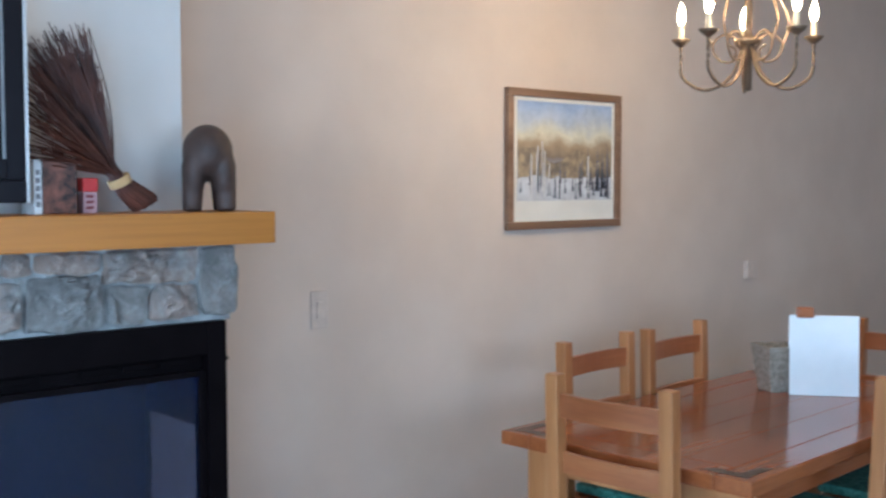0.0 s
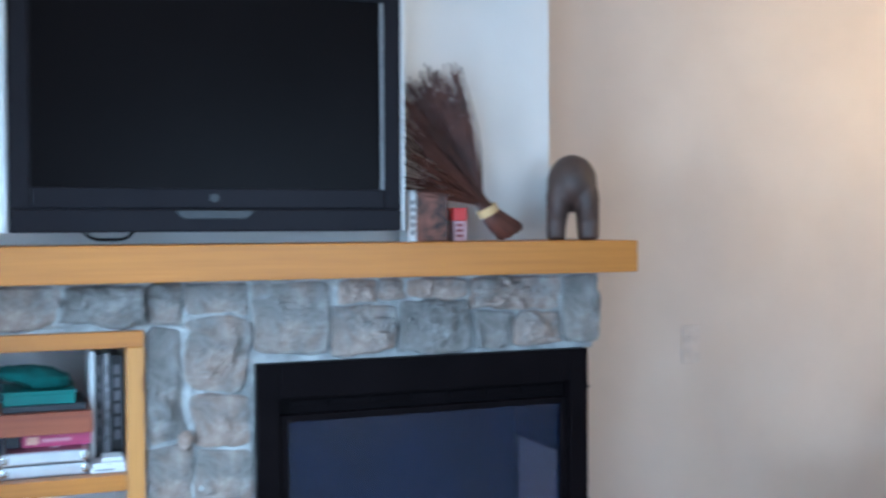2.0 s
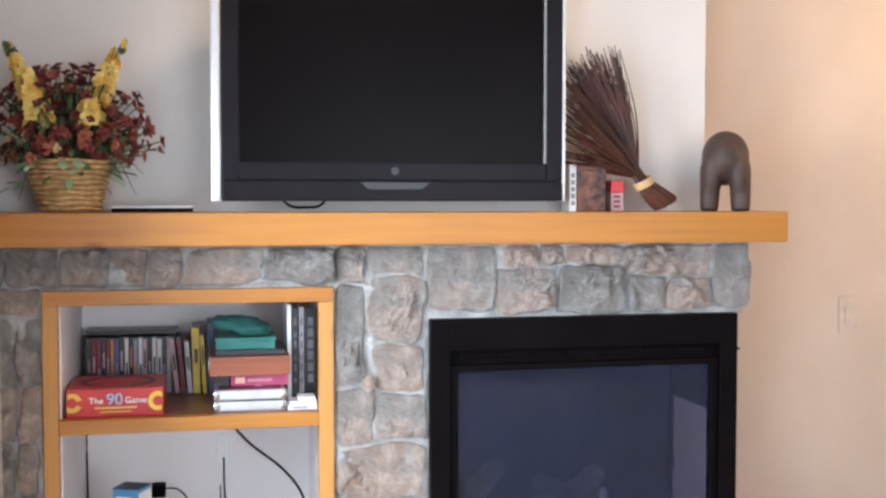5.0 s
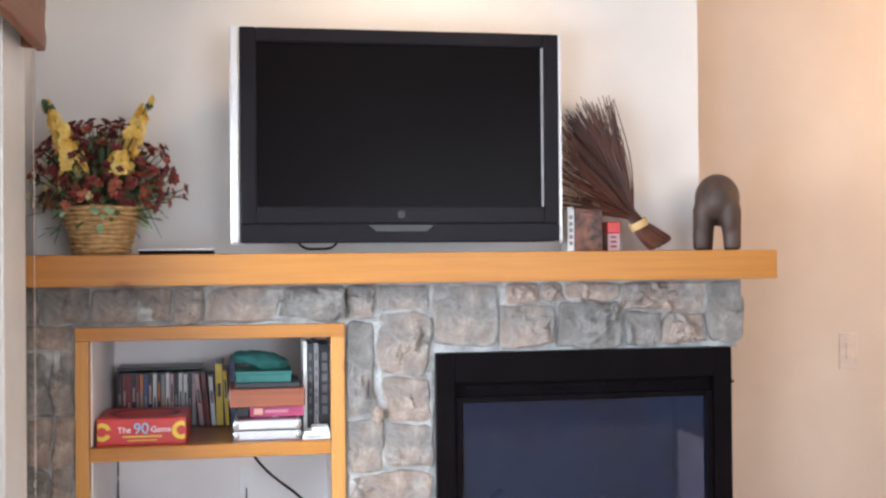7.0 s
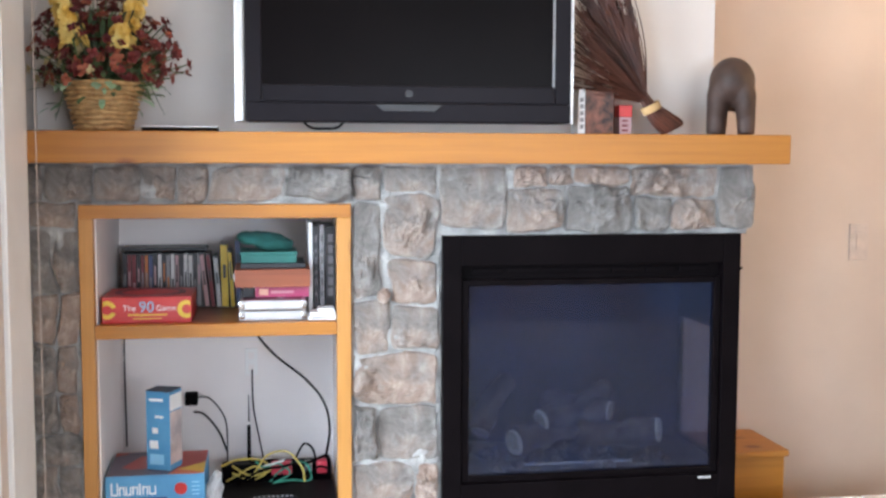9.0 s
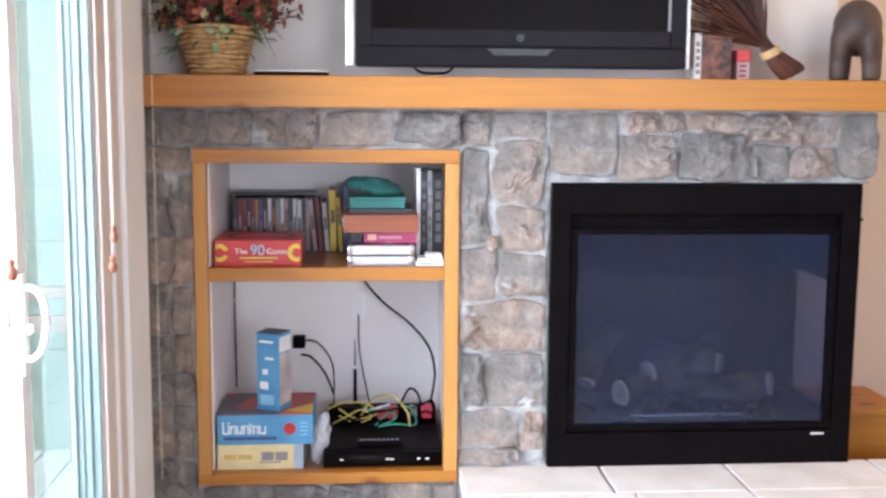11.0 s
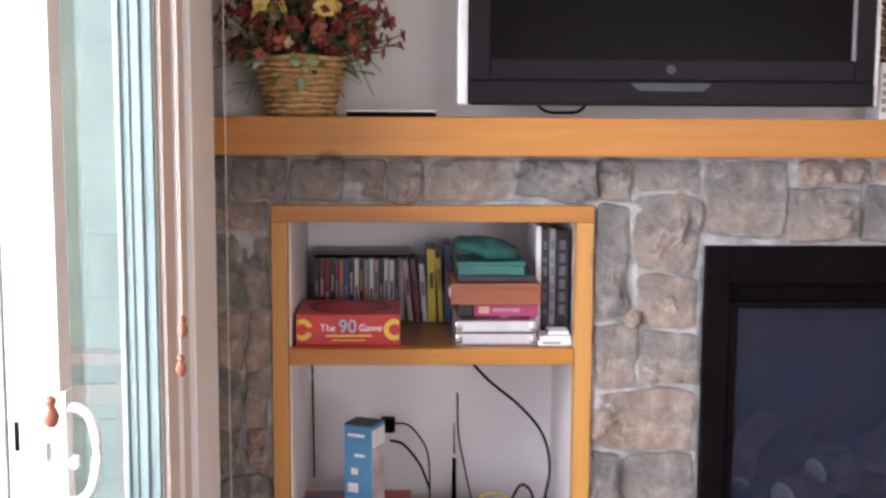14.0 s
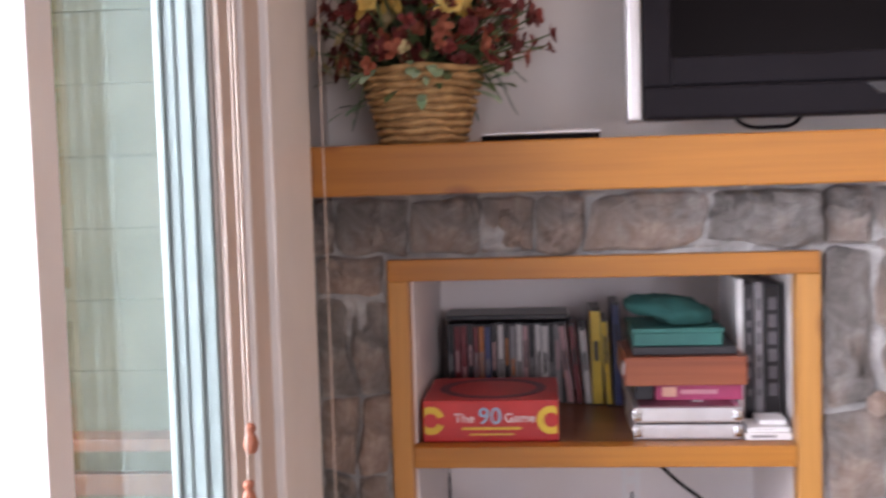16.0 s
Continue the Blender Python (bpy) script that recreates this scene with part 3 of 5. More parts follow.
part("jamb", boxed(XL - 0.062, XL - 0.004, DY1 - 0.0035, DY1 - 0.0005, 0.02, DZ - 0.052), JAMB, door, "vinyl jamb liner, coloured darker and teal to hold back the daylight")
# added strip: keeps the bright wall face out of the pane's reflection
part("reflection_liner", boxed(XL - 0.068, XL - 0.063, DY1 + 0.001, YT - 0.002, 0.02, DZ - 0.052), JAMB, door, "added dark liner that dims the wall's reflection in the pane")
part("jamb", boxed(XL - 0.15, XL - 0.10, DY0 + 0.004, DY0 + 0.04, 0.02, DZ - 0.052, 0.003), VINYL, door)
part("head_jamb", boxed(XL - 0.15, XL - 0.01, DY0 + 0.004, DY1 - 0.004, DZ - 0.05, DZ - 0.004, 0.003), VINYL, door)
part("sill", boxed(XL - 0.15, XL - 0.01, DY0 + 0.004, DY1 - 0.004, 0.0, 0.03, 0.003), VINYL, door)


def panel(name, y0, y1, x0, x1, label):
    """A sliding sash seen end on, with grooves down its free edge."""
    z0, z1, w = 0.04, DZ - 0.06, 0.066
    ob = part(name, boxed(x0 + 0.046, x1, y0, y0 + w, z0, z1, 0.003), VINYL, door, label)
    part("interlock", boxed(x0 + 0.028, x0 + 0.044, y0 + 0.004, y0 + w, z0, z1, 0.002), VINYL, ob)
    part("weather_strip", boxed(x0 + 0.0245, x0 + 0.0275, y0 + 0.006, y0 + w, z0, z1), STRIP_GREY, ob, "grey brush weather strip")
    part("interlock", boxed(x0, x0 + 0.024, y0 - 0.002, y0 + w, z0, z1, 0.002), VINYL, ob)
    # far stile in the shade-coloured vinyl, so daylight does not bleach it
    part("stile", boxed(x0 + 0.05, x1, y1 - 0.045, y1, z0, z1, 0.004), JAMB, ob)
    part("rail", boxed(x0 + 0.05, x1, y0 + w, y1 - 0.045, z0, 0.18, 0.004), VINYL, ob)
    part("rail", boxed(x0 + 0.05, x1, y0 + w, y1 - 0.045, DZ - 0.15, z1, 0.004), VINYL, ob)
    pane = part("pane", boxed(x1 - 0.026, x1 - 0.020, y0 + w - 0.002, y1 - 0.043, 0.178, DZ - 0.148), GLASS, ob)
    pane.visible_shadow = False
    return ob


STRIP_GREY = plain("grey_brush", (0.30, 0.29, 0.29), 0.9)
fx, y0, hy = -0.236, -1.0, -0.985
sash = panel("sliding_panel", y0, -0.20, -0.353, fx, "white sliding panel standing partly open")
bm = bmesh.new()
tube(bm, bent([(fx, hy, 1.075), (fx + 0.022, hy, 1.080), (fx + 0.045, hy, 1.060), (fx + 0.055, hy, 1.005), (fx + 0.045, hy, 0.945), (fx + 0.022, hy, 0.918), (fx, hy, 0.922)], 6), 0.008, 10)
part("handle", bm, VINYL, sash, "white curved door pull", True)
part("handle_plate", boxed(fx, fx + 0.008, hy - 0.012, hy + 0.024, 0.88, 1.11, 0.002), VINYL, sash)
part("thumb_latch", boxed(fx + 0.008, fx + 0.022, hy - 0.008, hy + 0.012, 0.975, 0.995, 0.002), VINYL, sash)
part("lock_plate", boxed(-0.262, -0.254, y0 - 0.0015, y0 + 0.001, 0.992, 1.025), CHROME, sash)
part("latch_slot", boxed(-0.313, -0.306, y0 - 0.0015, y0 + 0.001, 1.01, 1.06), BLACK, sash)

win = empty("window_1", "tall white vinyl side window beside the patio door", "window", (XL, -2.95, 0.08), kind="structure")
for y0, y1, z0, z1 in ((-3.748, -3.70, 0.082, 2.078), (-2.20, -2.152, 0.082, 2.078), (-3.699, -2.201, 0.082, 0.13), (-3.699, -2.201, 2.03, 2.078)):
    part("window_frame", boxed(XL - 0.13, XL - 0.07, y0, y1, z0, z1, 0.004), VINYL, win)
part("pane", boxed(XL - 0.103, XL - 0.097, -3.699, -2.201, 0.131, 2.029), GLASS, win).visible_shadow = False

# wooden valance above the door and the blind cords
val = empty("wooden_valance", "rustic dark reddish wood valance box above the patio door", "valance", (XL, -0.9, 2.25))
def rough_board(x0, x1, y0, y1, z0, z1):
    bm = boxed(x0, x1, y0, y1, z0, z1, 0.006)
    bmesh.ops.subdivide_edges(bm, edges=[e for e in bm.edges if e.calc_length() > 0.1], cuts=18, use_grid_fill=True)
    for v in bm.verts:
        v.co += noise.noise_vector(v.co * 14) * 0.008 + noise.noise_vector(v.co * 45) * 0.003
    return bm


part("front_board", rough_board(-0.084, -0.058, -2.0, -0.128, 2.185, 2.52), RUSTIC, val, "", True)
part("end_board", rough_board(XL + 0.012, -0.085, -0.155, -0.128, 2.195, 2.52), RUSTIC, val, "", True)
part("top_board", boxed(XL + 0.002, -0.05, -2.0, -0.12, 2.522, 2.545, 0.005), RUSTIC, val)
part("headrail", boxed(XL + 0.004, -0.0855, -1.95, -0.157, 2.26, 2.305, 0.004), VINYL, val, "white blind headrail")
CORD = plain("blind_cord", (0.60, 0.50, 0.44), 0.8)
BEADWOOD = plain("varnished_bead", (0.36, 0.12, 0.07), 0.3)


def cord(x, y, z, bead):
    ob = empty("blind_cord", "thin pale blind cord" + (" with a turned reddish wood pull" if bead else ""), "blind cord", (x, y, z), "blind cords")
    bm = bmesh.new()
    rod(bm, (x, y, z), (x, y, 2.262), 0.0014, None, 6)
    part("string", bm, CORD, ob)
    if bead:
        bm = bmesh.new()
        lathe(bm, [(0.003, 0.0), (0.009, -0.004), (0.010, -0.012), (0.006, -0.018), (0.011, -0.026), (0.014, -0.038), (0.011, -0.05), (0.006, -0.056)], 12, Matrix.Translation((x, y, z)) @ Matrix.Diagonal((0.8, 0.8, 0.75, 1)))
        part("pull", bm, BEADWOOD, ob, "turned reddish wood cord pull", True)


cord(-0.088, -0.715, 1.19, True)
cord(-0.088, -0.735, 1.118, True)
cord(-0.126, -1.39, 1.20, True)
cord(-0.088, -0.162, 0.35, False)

# recessed ceiling spot above the mantel
fix = empty("recessed_light", "white recessed ceiling spot above the mantel", "ceiling light", (1.05, -0.45, CEIL))
bm = bmesh.new()
lathe(bm, [(0.075, CEIL - 0.012), (0.09, CEIL - 0.006), (0.09, CEIL), (0.075, CEIL)], 24, Matrix.Translation((1.05, -0.45, 0)))
part("trim_ring", bm, VINYL, fix)

# ---- television ----
TX0, TX1, TZ0, TZ1, TY = 0.474, 1.553, 1.611, 2.295, -0.02
tv = empty("television", "large dark grey flat television, switched off, above the mantel", "television", (1.01, 0.05, TZ0))
bm = bmesh.new()
box(bm, TX0 + 0.03, TX1 - 0.012, TY + 0.004, TY + 0.10, TZ0, TZ1, 0.012)
part("case", bm, BEZEL, tv)
part("side_trim", boxed(TX0, TX0 + 0.026, TY - 0.004, TY + 0.07, TZ0 - 0.002, TZ1 + 0.002, 0.006), SILVER, tv, "bright silver side trim")
part("side_trim", boxed(TX1 - 0.014, TX1, TY - 0.002, TY + 0.07, TZ0 - 0.002, TZ1 + 0.002, 0.005), SILVER, tv, "bright silver side trim")
STRIP = plain("grey_strip", (0.22, 0.22, 0.23), 0.4)
SX0, SX1, SZ0, SZ1 = 0.556, 1.478, 1.727, 2.250
bm = bmesh.new()
box(bm, TX0 + 0.03, SX0, TY - 0.006, TY + 0.01, TZ0 + 0.06, TZ1, 0.005)
box(bm, SX1 + 0.012, TX1 - 0.012, TY - 0.006, TY + 0.01, TZ0 + 0.06, TZ1, 0.005)
box(bm, SX0, SX1 + 0.012, TY - 0.006, TY + 0.01, SZ1, TZ1, 0.005)
box(bm, SX0, SX1 + 0.012, TY - 0.006, TY + 0.01, TZ0 + 0.062, SZ0, 0.005)
part("bezel", bm, BEZEL, tv)
part("lower_bezel", boxed(TX0 + 0.03, TX1 - 0.012, TY - 0.010, TY + 0.01, TZ0, TZ0 + 0.06, 0.006), BEZEL, tv)
part("screen", boxed(SX0, SX1, TY + 0.0, TY + 0.008, SZ0, SZ1), SCREEN, tv, "black glossy screen")
part("screen_trim", boxed(SX1 + 0.004, SX1 + 0.011, TY - 0.003, TY + 0.008, SZ0, SZ1), STRIP, tv, "thin grey strip beside the screen")
bm = bmesh.new()
vs = box(bm, 0.91, 1.12, TY - 0.016, TY - 0.006, TZ0 + 0.034, TZ0 + 0.057, 0.002)
for v in bm.verts:
    if v.co.z < TZ0 + 0.045:
        v.co.x = 1.015 + (v.co.x - 1.015) * 0.8
part("control_bar", bm, GREYTRIM, tv, "grey control strip")
bm = bmesh.new()
rod(bm, (1.015, TY - 0.0085, TZ0 + 0.09), (1.015, TY - 0.005, TZ0 + 0.09), 0.012, None, 20)
part("badge", bm, GREYTRIM, tv, "round grey badge")
part("wall_bracket", boxed(0.85, 1.2, TY + 0.1, YT, 1.80, 2.1, 0.004), BLACK, tv)
bm = bmesh.new()
tube(bm, bent([(0.66, 0.10, 1.66), (0.70, 0.05, 1.60), (0.755, 0.04, 1.592), (0.80, 0.05, 1.60), (0.84, 0.10, 1.65)], 8), 0.004, 8)
part("cable", bm, BLACK, tv, "hanging black cable", True)

# ---- things on the mantel ----
def slim_player():
    ob = empty("set_top_box", "slim black media box with a silver lid on the mantel", "media box", (0.31, 0.05, MT))
    part("body", boxed(0.195, 0.42, -0.04, 0.10, MT, MT + 0.012, 0.002), BLACK, ob)
    part("lid", boxed(0.195, 0.42, -0.04, 0.10, MT + 0.0125, MT + 0.018, 0.002), SILVER, ob, "thin silver lid")


slim_player()


def carved_bear():
    bm = bmesh.new()

    def blob(c, r):
        ret = bmesh.ops.create_icosphere(bm, subdivisions=3, radius=1)
        bmesh.ops.transform(bm, matrix=Matrix.Translation(c) @ Matrix.Diagonal((*r, 1)), verts=ret["verts"])
    blob((0, 0.02, 0.178), (0.077, 0.11, 0.086))
    blob((0, 0.10, 0.165), (0.066, 0.08, 0.072))
    blob((0, 0.17, 0.13), (0.042, 0.05, 0.045))
    for s in (-1, 1):
        blob((s * 0.044, -0.02, 0.12), (0.036, 0.055, 0.085))
        rod(bm, (s * 0.051, -0.03, 0.0), (s * 0.046, -0.02, 0.14), 0.029, 0.036, 16)
        rod(bm, (s * 0.046, 0.11, 0.0), (s * 0.040, 0.10, 0.14), 0.026, 0.03, 16)
    ob = link("bear_figurine", bm, CARVED, True)
    re = ob.modifiers.new("remesh", 'REMESH')
    re.mode, re.voxel_size, re.use_smooth_shade = 'VOXEL', 0.006, True
    sm = ob.modifiers.new("smooth", 'SMOOTH')
    sm.factor, sm.iterations = 0.5, 12
    ob.location = (2.118, 0.035, MT)
    ob.rotation_euler = (0, 0, radians(-26))
    tagged(ob, "dark brown carved wooden bear figurine on the mantel", "figurine")


carved_bear()

TWIG = mottled("dark_twig", (0.040, 0.012, 0.008), (0.085, 0.025, 0.014), 12, 0.5, 0.2, 120, vary=0.45)
TWINE = plain("straw_twine", (0.55, 0.36, 0.17), 0.8)


def twig_bundle():
    ob = empty("twig_bundle", "bundle of dark reddish twigs tied with straw, leaning on the television", "twig bundle", (1.9, 0.06, MT))
    base, tie = Vector((1.915, 0.06, MT + 0.028)), Vector((1.845, 0.062, MT + 0.090))
    axis, deep = Vector((-0.47, 0, 0.88)).normalized(), Vector((0, 1, 0))
    side = axis.cross(deep).normalized()
    low, mid, high = Vector((1.565, 0.09, 1.74)), Vector((1.50, 0.03, 2.11)), Vector((1.750, 0.06, 2.085))
    rnd = random.Random(4)
    for i in range(400):
        a, r = rnd.uniform(0, 2 * math.pi), math.sqrt(rnd.random())
        u, v = r * math.cos(a), r * math.sin(a)
        s = min(1.0, max(0.0, 0.52 + 0.40 * u + rnd.uniform(-0.30, 0.30)))
        tip = low * (1 - s) ** 2 + mid * 2 * s * (1 - s) + high * s * s
        tip = tie + (tip - tie) * rnd.uniform(0.74, 1.03)
        tip += deep * (v * 0.045 - (0.05 if s < 0.45 else 0.0)) + axis * rnd.uniform(-0.02, 0.02)
        tip.y = max(min(tip.y, 0.15), -0.05)
        p0 = base + side * u * 0.044 + deep * v * 0.035 + axis * rnd.uniform(-0.012, 0.008)
        p0.z = max(p0.z, MT + 0.004)
        p1 = tie + side * u * 0.024 + deep * v * 0.022
        p2 = p1.lerp(tip, 0.5) + axis * rnd.uniform(0.0, 0.03) + side * rnd.uniform(-0.012, 0.012)
        bm = bmesh.new()
        tube(bm, bent([p0, p1, p2, tip], 4), 0.0037, 5, 0.42)
        part("twig", bm, TWIG, ob)
    for dx, dz in ((0.115, 0.43), (0.10, 0.40), (0.075, 0.44), (0.055, 0.41), (0.085, 0.37)):
        tip = tie + Vector((-0.20 + dx, 0.0, dz))
        bm = bmesh.new()
        tube(bm, bent([tie + side * 0.02, tie.lerp(tip, 0.5) + Vector((0.016, 0, 0)), tip], 6), 0.0030, 5, 0.5)
        part("twig", bm, TWIG, ob)
    bm = bmesh.new()
    for k in range(4):
        c = tie + axis * (0.006 * k - 0.008)
        pts = [c + side * 0.030 * math.cos(t) + deep * 0.030 * math.sin(t) for t in [2 * math.pi * j / 20 for j in range(21)]]
        tube(bm, pts, 0.0042, 6)
    part("tie", bm, TWINE, ob, "pale straw tie", True)


twig_bundle()

SPINES = [plain("spine_%s" % n, c, 0.35) for n, c in (("black", (0.015, 0.014, 0.016)), ("maroon", (0.18, 0.018, 0.024)), ("white", (0.58, 0.56, 0.55)), ("orange", (0.50, 0.15, 0.03)),
          ("blue", (0.05, 0.07, 0.18)), ("grey", (0.24, 0.23, 0.24)), ("pink", (0.48, 0.28, 0.29)), ("tan", (0.38, 0.29, 0.20)))]
DARKTIN = mottled("dark_floral_tin", (0.006, 0.003, 0.003), (0.24, 0.085, 0.05), 24, 0.45, 0.05, 60)
WHITECARD = mottled("white_card", (0.72, 0.72, 0.72), (0.80, 0.80, 0.80), 8, 0.55, 0.03, 60)
REDCARD = mottled("red_card", (0.50, 0.02, 0.02), (0.62, 0.04, 0.035), 10, 0.35, 0.02, 60)


def mantel_boxes():
    ob = empty("gift_box", "small dark floral box with pale end, standing on the mantel", "box", (1.65, 0.1, MT))
    part("body", boxed(1.614, 1.712, 0.05, 0.14, MT, MT + 0.152, 0.002), DARKTIN, ob)
    part("end", boxed(1.590, 1.6135, 0.052, 0.138, MT, MT + 0.150, 0.002), WHITECARD, ob, "white printed end")
    for k in range(5):
        part("print", boxed(1.596, 1.608, 0.051, 0.0525, MT + 0.02 + 0.022 * k, MT + 0.034 + 0.022 * k), SPINES[5], ob)
    ob = empty("candle_box", "small dark carton with red lid and gilt print", "box", (1.76, 0.1, MT))
    part("body", boxed(1.738, 1.780, 0.07, 0.14, MT, MT + 0.060, 0.002), SPINES[6], ob, "pink printed side")
    part("lid", boxed(1.736, 1.782, 0.068, 0.142, MT + 0.061, MT + 0.100, 0.003), REDCARD, ob, "red lid")
    for k in range(3):
        part("print", boxed(1.746, 1.768, 0.0685, 0.0695, MT + 0.012 + 0.016 * k, MT + 0.020 + 0.016 * k), SPINES[1], ob)


mantel_boxes()

WICKER = mottled("wicker", (0.30, 0.16, 0.06), (0.52, 0.32, 0.14), 30, 0.6, 0.3, 90, vary=0.15)
BURGUNDY = mottled("burgundy_petals", (0.07, 0.008, 0.008), (0.20, 0.024, 0.02), 14, 0.65, 0.1, 90)
RUST = mottled("rust_petals", (0.19, 0.026, 0.018), (0.38, 0.11, 0.055), 18, 0.65, 0.1, 90)
CREAM = mottled("cream_petals", (0.40, 0.32, 0.16), (0.62, 0.48, 0.26), 18, 0.65, 0.1, 90)
YELLOW = mottled("yellow_petals", (0.66, 0.36, 0.04), (0.82, 0.64, 0.22), 20, 0.6, 0.1, 90)
LEAF = mottled("silk_leaf", (0.035, 0.06, 0.025), (0.10, 0.16, 0.06), 16, 0.55, 0.1, 90)
PALELEAF = mottled("pale_leaf", (0.18, 0.32, 0.18), (0.35, 0.48, 0.32), 16, 0.6, 0.1, 90)


def petal(bm, c, d, up, length, width):
    """A cupped petal of six faces."""
    d = d.normalized()
    s = d.cross(up)
    s = s.normalized() if s.length > 1e-3 else Vector((1, 0, 0))
    n = s.cross(d).normalized()
    rows = []
    for t, w, l in ((0, 0.15, 0), (0.4, 0.85, 0.10), (0.75, 1.0, 0.16), (1.0, 0.35, 0.10)):
        p = c + d * length * t + n * l * length
        rows.append([bm.verts.new(p - s * width * w * 0.5 + n * 0.12 * width), bm.verts.new(p + s * width * w * 0.5 + n * 0.12 * width)])
    for a, b in zip(rows, rows[1:]):
        bm.faces.new((a[0], a[1], b[1], b[0]))


def blossom(bm, c, out, r, rnd, n=6):
    out = out.normalized()
    side = out.cross(Vector((0.3, 0.2, 1))).normalized()
    other = out.cross(side)
    for ring, (k, lift, size) in enumerate(((n, 0.25, 1.0), (n - 1, 0.9, 0.75))):
        for i in range(k):
            a = 2 * math.pi * (i + 0.5 * ring + rnd.uniform(-0.2, 0.2)) / k
            d = side * math.cos(a) + other * math.sin(a) + out * (lift + rnd.uniform(-0.15, 0.2))
            petal(bm, c, d, out, r * size * rnd.uniform(0.8, 1.15), r * size * 0.75)


def flower_basket():
    cx, cy = 0.075, 0.045
    ob = empty("flower_basket", "woven wicker basket of burgundy and yellow silk flowers on the mantel", "flower basket", (cx, cy, MT))
    bm = bmesh.new()
    lathe(bm, [(0.072, 0.002), (0.076, 0.01), (0.111, 0.125), (0.118, 0.150), (0.111, 0.150), (0.104, 0.125), (0.066, 0.014)], 28, Matrix.Translation((cx, cy, MT)))
    part("basket_wall", bm, WICKER, ob)
    for k in range(10):
        z = 0.012 + 0.0148 * k
        r = 0.0775 + 0.043 * z / 0.15
        bm = bmesh.new()
        pts = []
        for j in range(57):
            a = 2 * math.pi * j / 56
            rr = r + 0.004 * math.sin(a * 14 + math.pi * (k % 2))
            pts.append((cx + rr * math.cos(a), cy + rr * math.sin(a), MT + z + 0.002 * math.sin(5 * a + k)))
        tube(bm, pts, 0.0065, 6)
        part("woven_strand", bm, WICKER, ob, "", True)
    rnd = random.Random(11)
    leaves, pales, stems = (bmesh.new() for _ in range(3))
    heart = Vector((cx, cy, MT + 0.15))
    for i in range(470):
        a, e = rnd.uniform(0, 2 * math.pi), rnd.uniform(-0.12, 1.40)
        d = Vector((math.cos(a) * math.cos(e) * 1.12, math.sin(a) * math.cos(e) * 0.62, math.sin(e) * 1.05))
        c = heart + Vector((0, 0, 0.02)) + d * rnd.uniform(0.10, 0.245)
        if c.y > 0.18:
            c.y = 0.18 - rnd.uniform(0, 0.05)
        if c.x < -0.12:
            c.x = -0.12 + rnd.uniform(0, 0.03)
        low = c.z < heart.z + 0.10
        bm = bmesh.new()
        blossom(bm, c, d + Vector((rnd.uniform(-0.5, 0.5), rnd.uniform(-0.5, 0.2), rnd.uniform(-0.4, 0.4))), rnd.uniform(0.014, 0.025), rnd, rnd.choice((4, 5, 6)))
        part("blossom", bm, CREAM if (low and c.x < cx and rnd.random() < 0.35) else RUST if rnd.random() < (0.5 if low else 0.22) else BURGUNDY, ob)
        if i % 2 == 0:
            tube(stems, bent([heart, heart + d * 0.1, c], 3), 0.0018, 4)
    for i in range(150):
        a, e = rnd.uniform(0, 2 * math.pi), rnd.uniform(-0.5, 1.2)
        d = Vector((math.cos(a) * math.cos(e), math.sin(a) * math.cos(e) * 0.6, math.sin(e)))
        c = heart + d * rnd.uniform(0.08, 0.19)
        c.x = max(c.x, -0.10)
        c.y = min(c.y, 0.15)
        petal(pales if e < 0.0 and rnd.random() < 0.5 else leaves, c, d + Vector((0, 0, rnd.uniform(-0.6, 0.4))), Vector((0, -0.3, 1)), rnd.uniform(0.04, 0.075), rnd.uniform(0.012, 0.024))
    for i in range(14):
        a = rnd.uniform(math.pi, 2 * math.pi)
        c = Vector((cx + 0.105 * math.cos(a) * rnd.uniform(0.6, 1), cy + 0.105 * math.sin(a), MT + rnd.uniform(0.13, 0.165)))
        petal(pales if i < 9 else leaves, c, Vector((math.cos(a) * 0.5, math.sin(a), -0.6)), Vector((0, 0, 1)), 0.05, 0.022)
    for tip, foot in (((0.228, -0.01, MT + 0.485), (0.10, -0.02, MT + 0.18)), ((-0.085, 0.0, MT + 0.47), (0.02, -0.02, MT + 0.18))):
        tip, foot = Vector(tip), Vector(foot)
        path = bent([foot, (foot + tip) / 2 + Vector((0.012, -0.02, 0.02)), tip], 12)
        tube(stems, path, 0.003, 5, 0.5)
        for j, p in enumerate(path[5:]):
            s = 1 - 0.75 * j / len(path[5:])
            for k in range(3 if s > 0.5 else 2):
                a = rnd.uniform(0, 2 * math.pi)
                d = Vector((math.cos(a), math.sin(a), 0.35))
                bm = bmesh.new()
                blossom(bm, p + d * 0.024 * s, d, 0.024 * s + 0.006, rnd, 5)
                part("yellow_blossom", bm, YELLOW if s > 0.4 or k else LEAF, ob)
    for d, n in (((0.24, -0.01, 0.03), 9), ((0.20, -0.03, 0.10), 8), ((-0.08, -0.06, 0.24), 7)):
        d = Vector(d)
        path = bent([heart, heart + d * 0.55 + Vector((0, 0, 0.03)), heart + d], 6)
        tube(stems, path, 0.002, 5)
        for p in path[6:]:
            bm = bmesh.new()
            for k in range(3):
                petal(bm, p, Vector((rnd.uniform(-1, 1), rnd.uniform(-1, 0.3), rnd.uniform(-0.4, 1))), Vector((0, -0.4, 1)), 0.028, 0.016)
            part("petal_cluster", bm, BURGUNDY, ob)
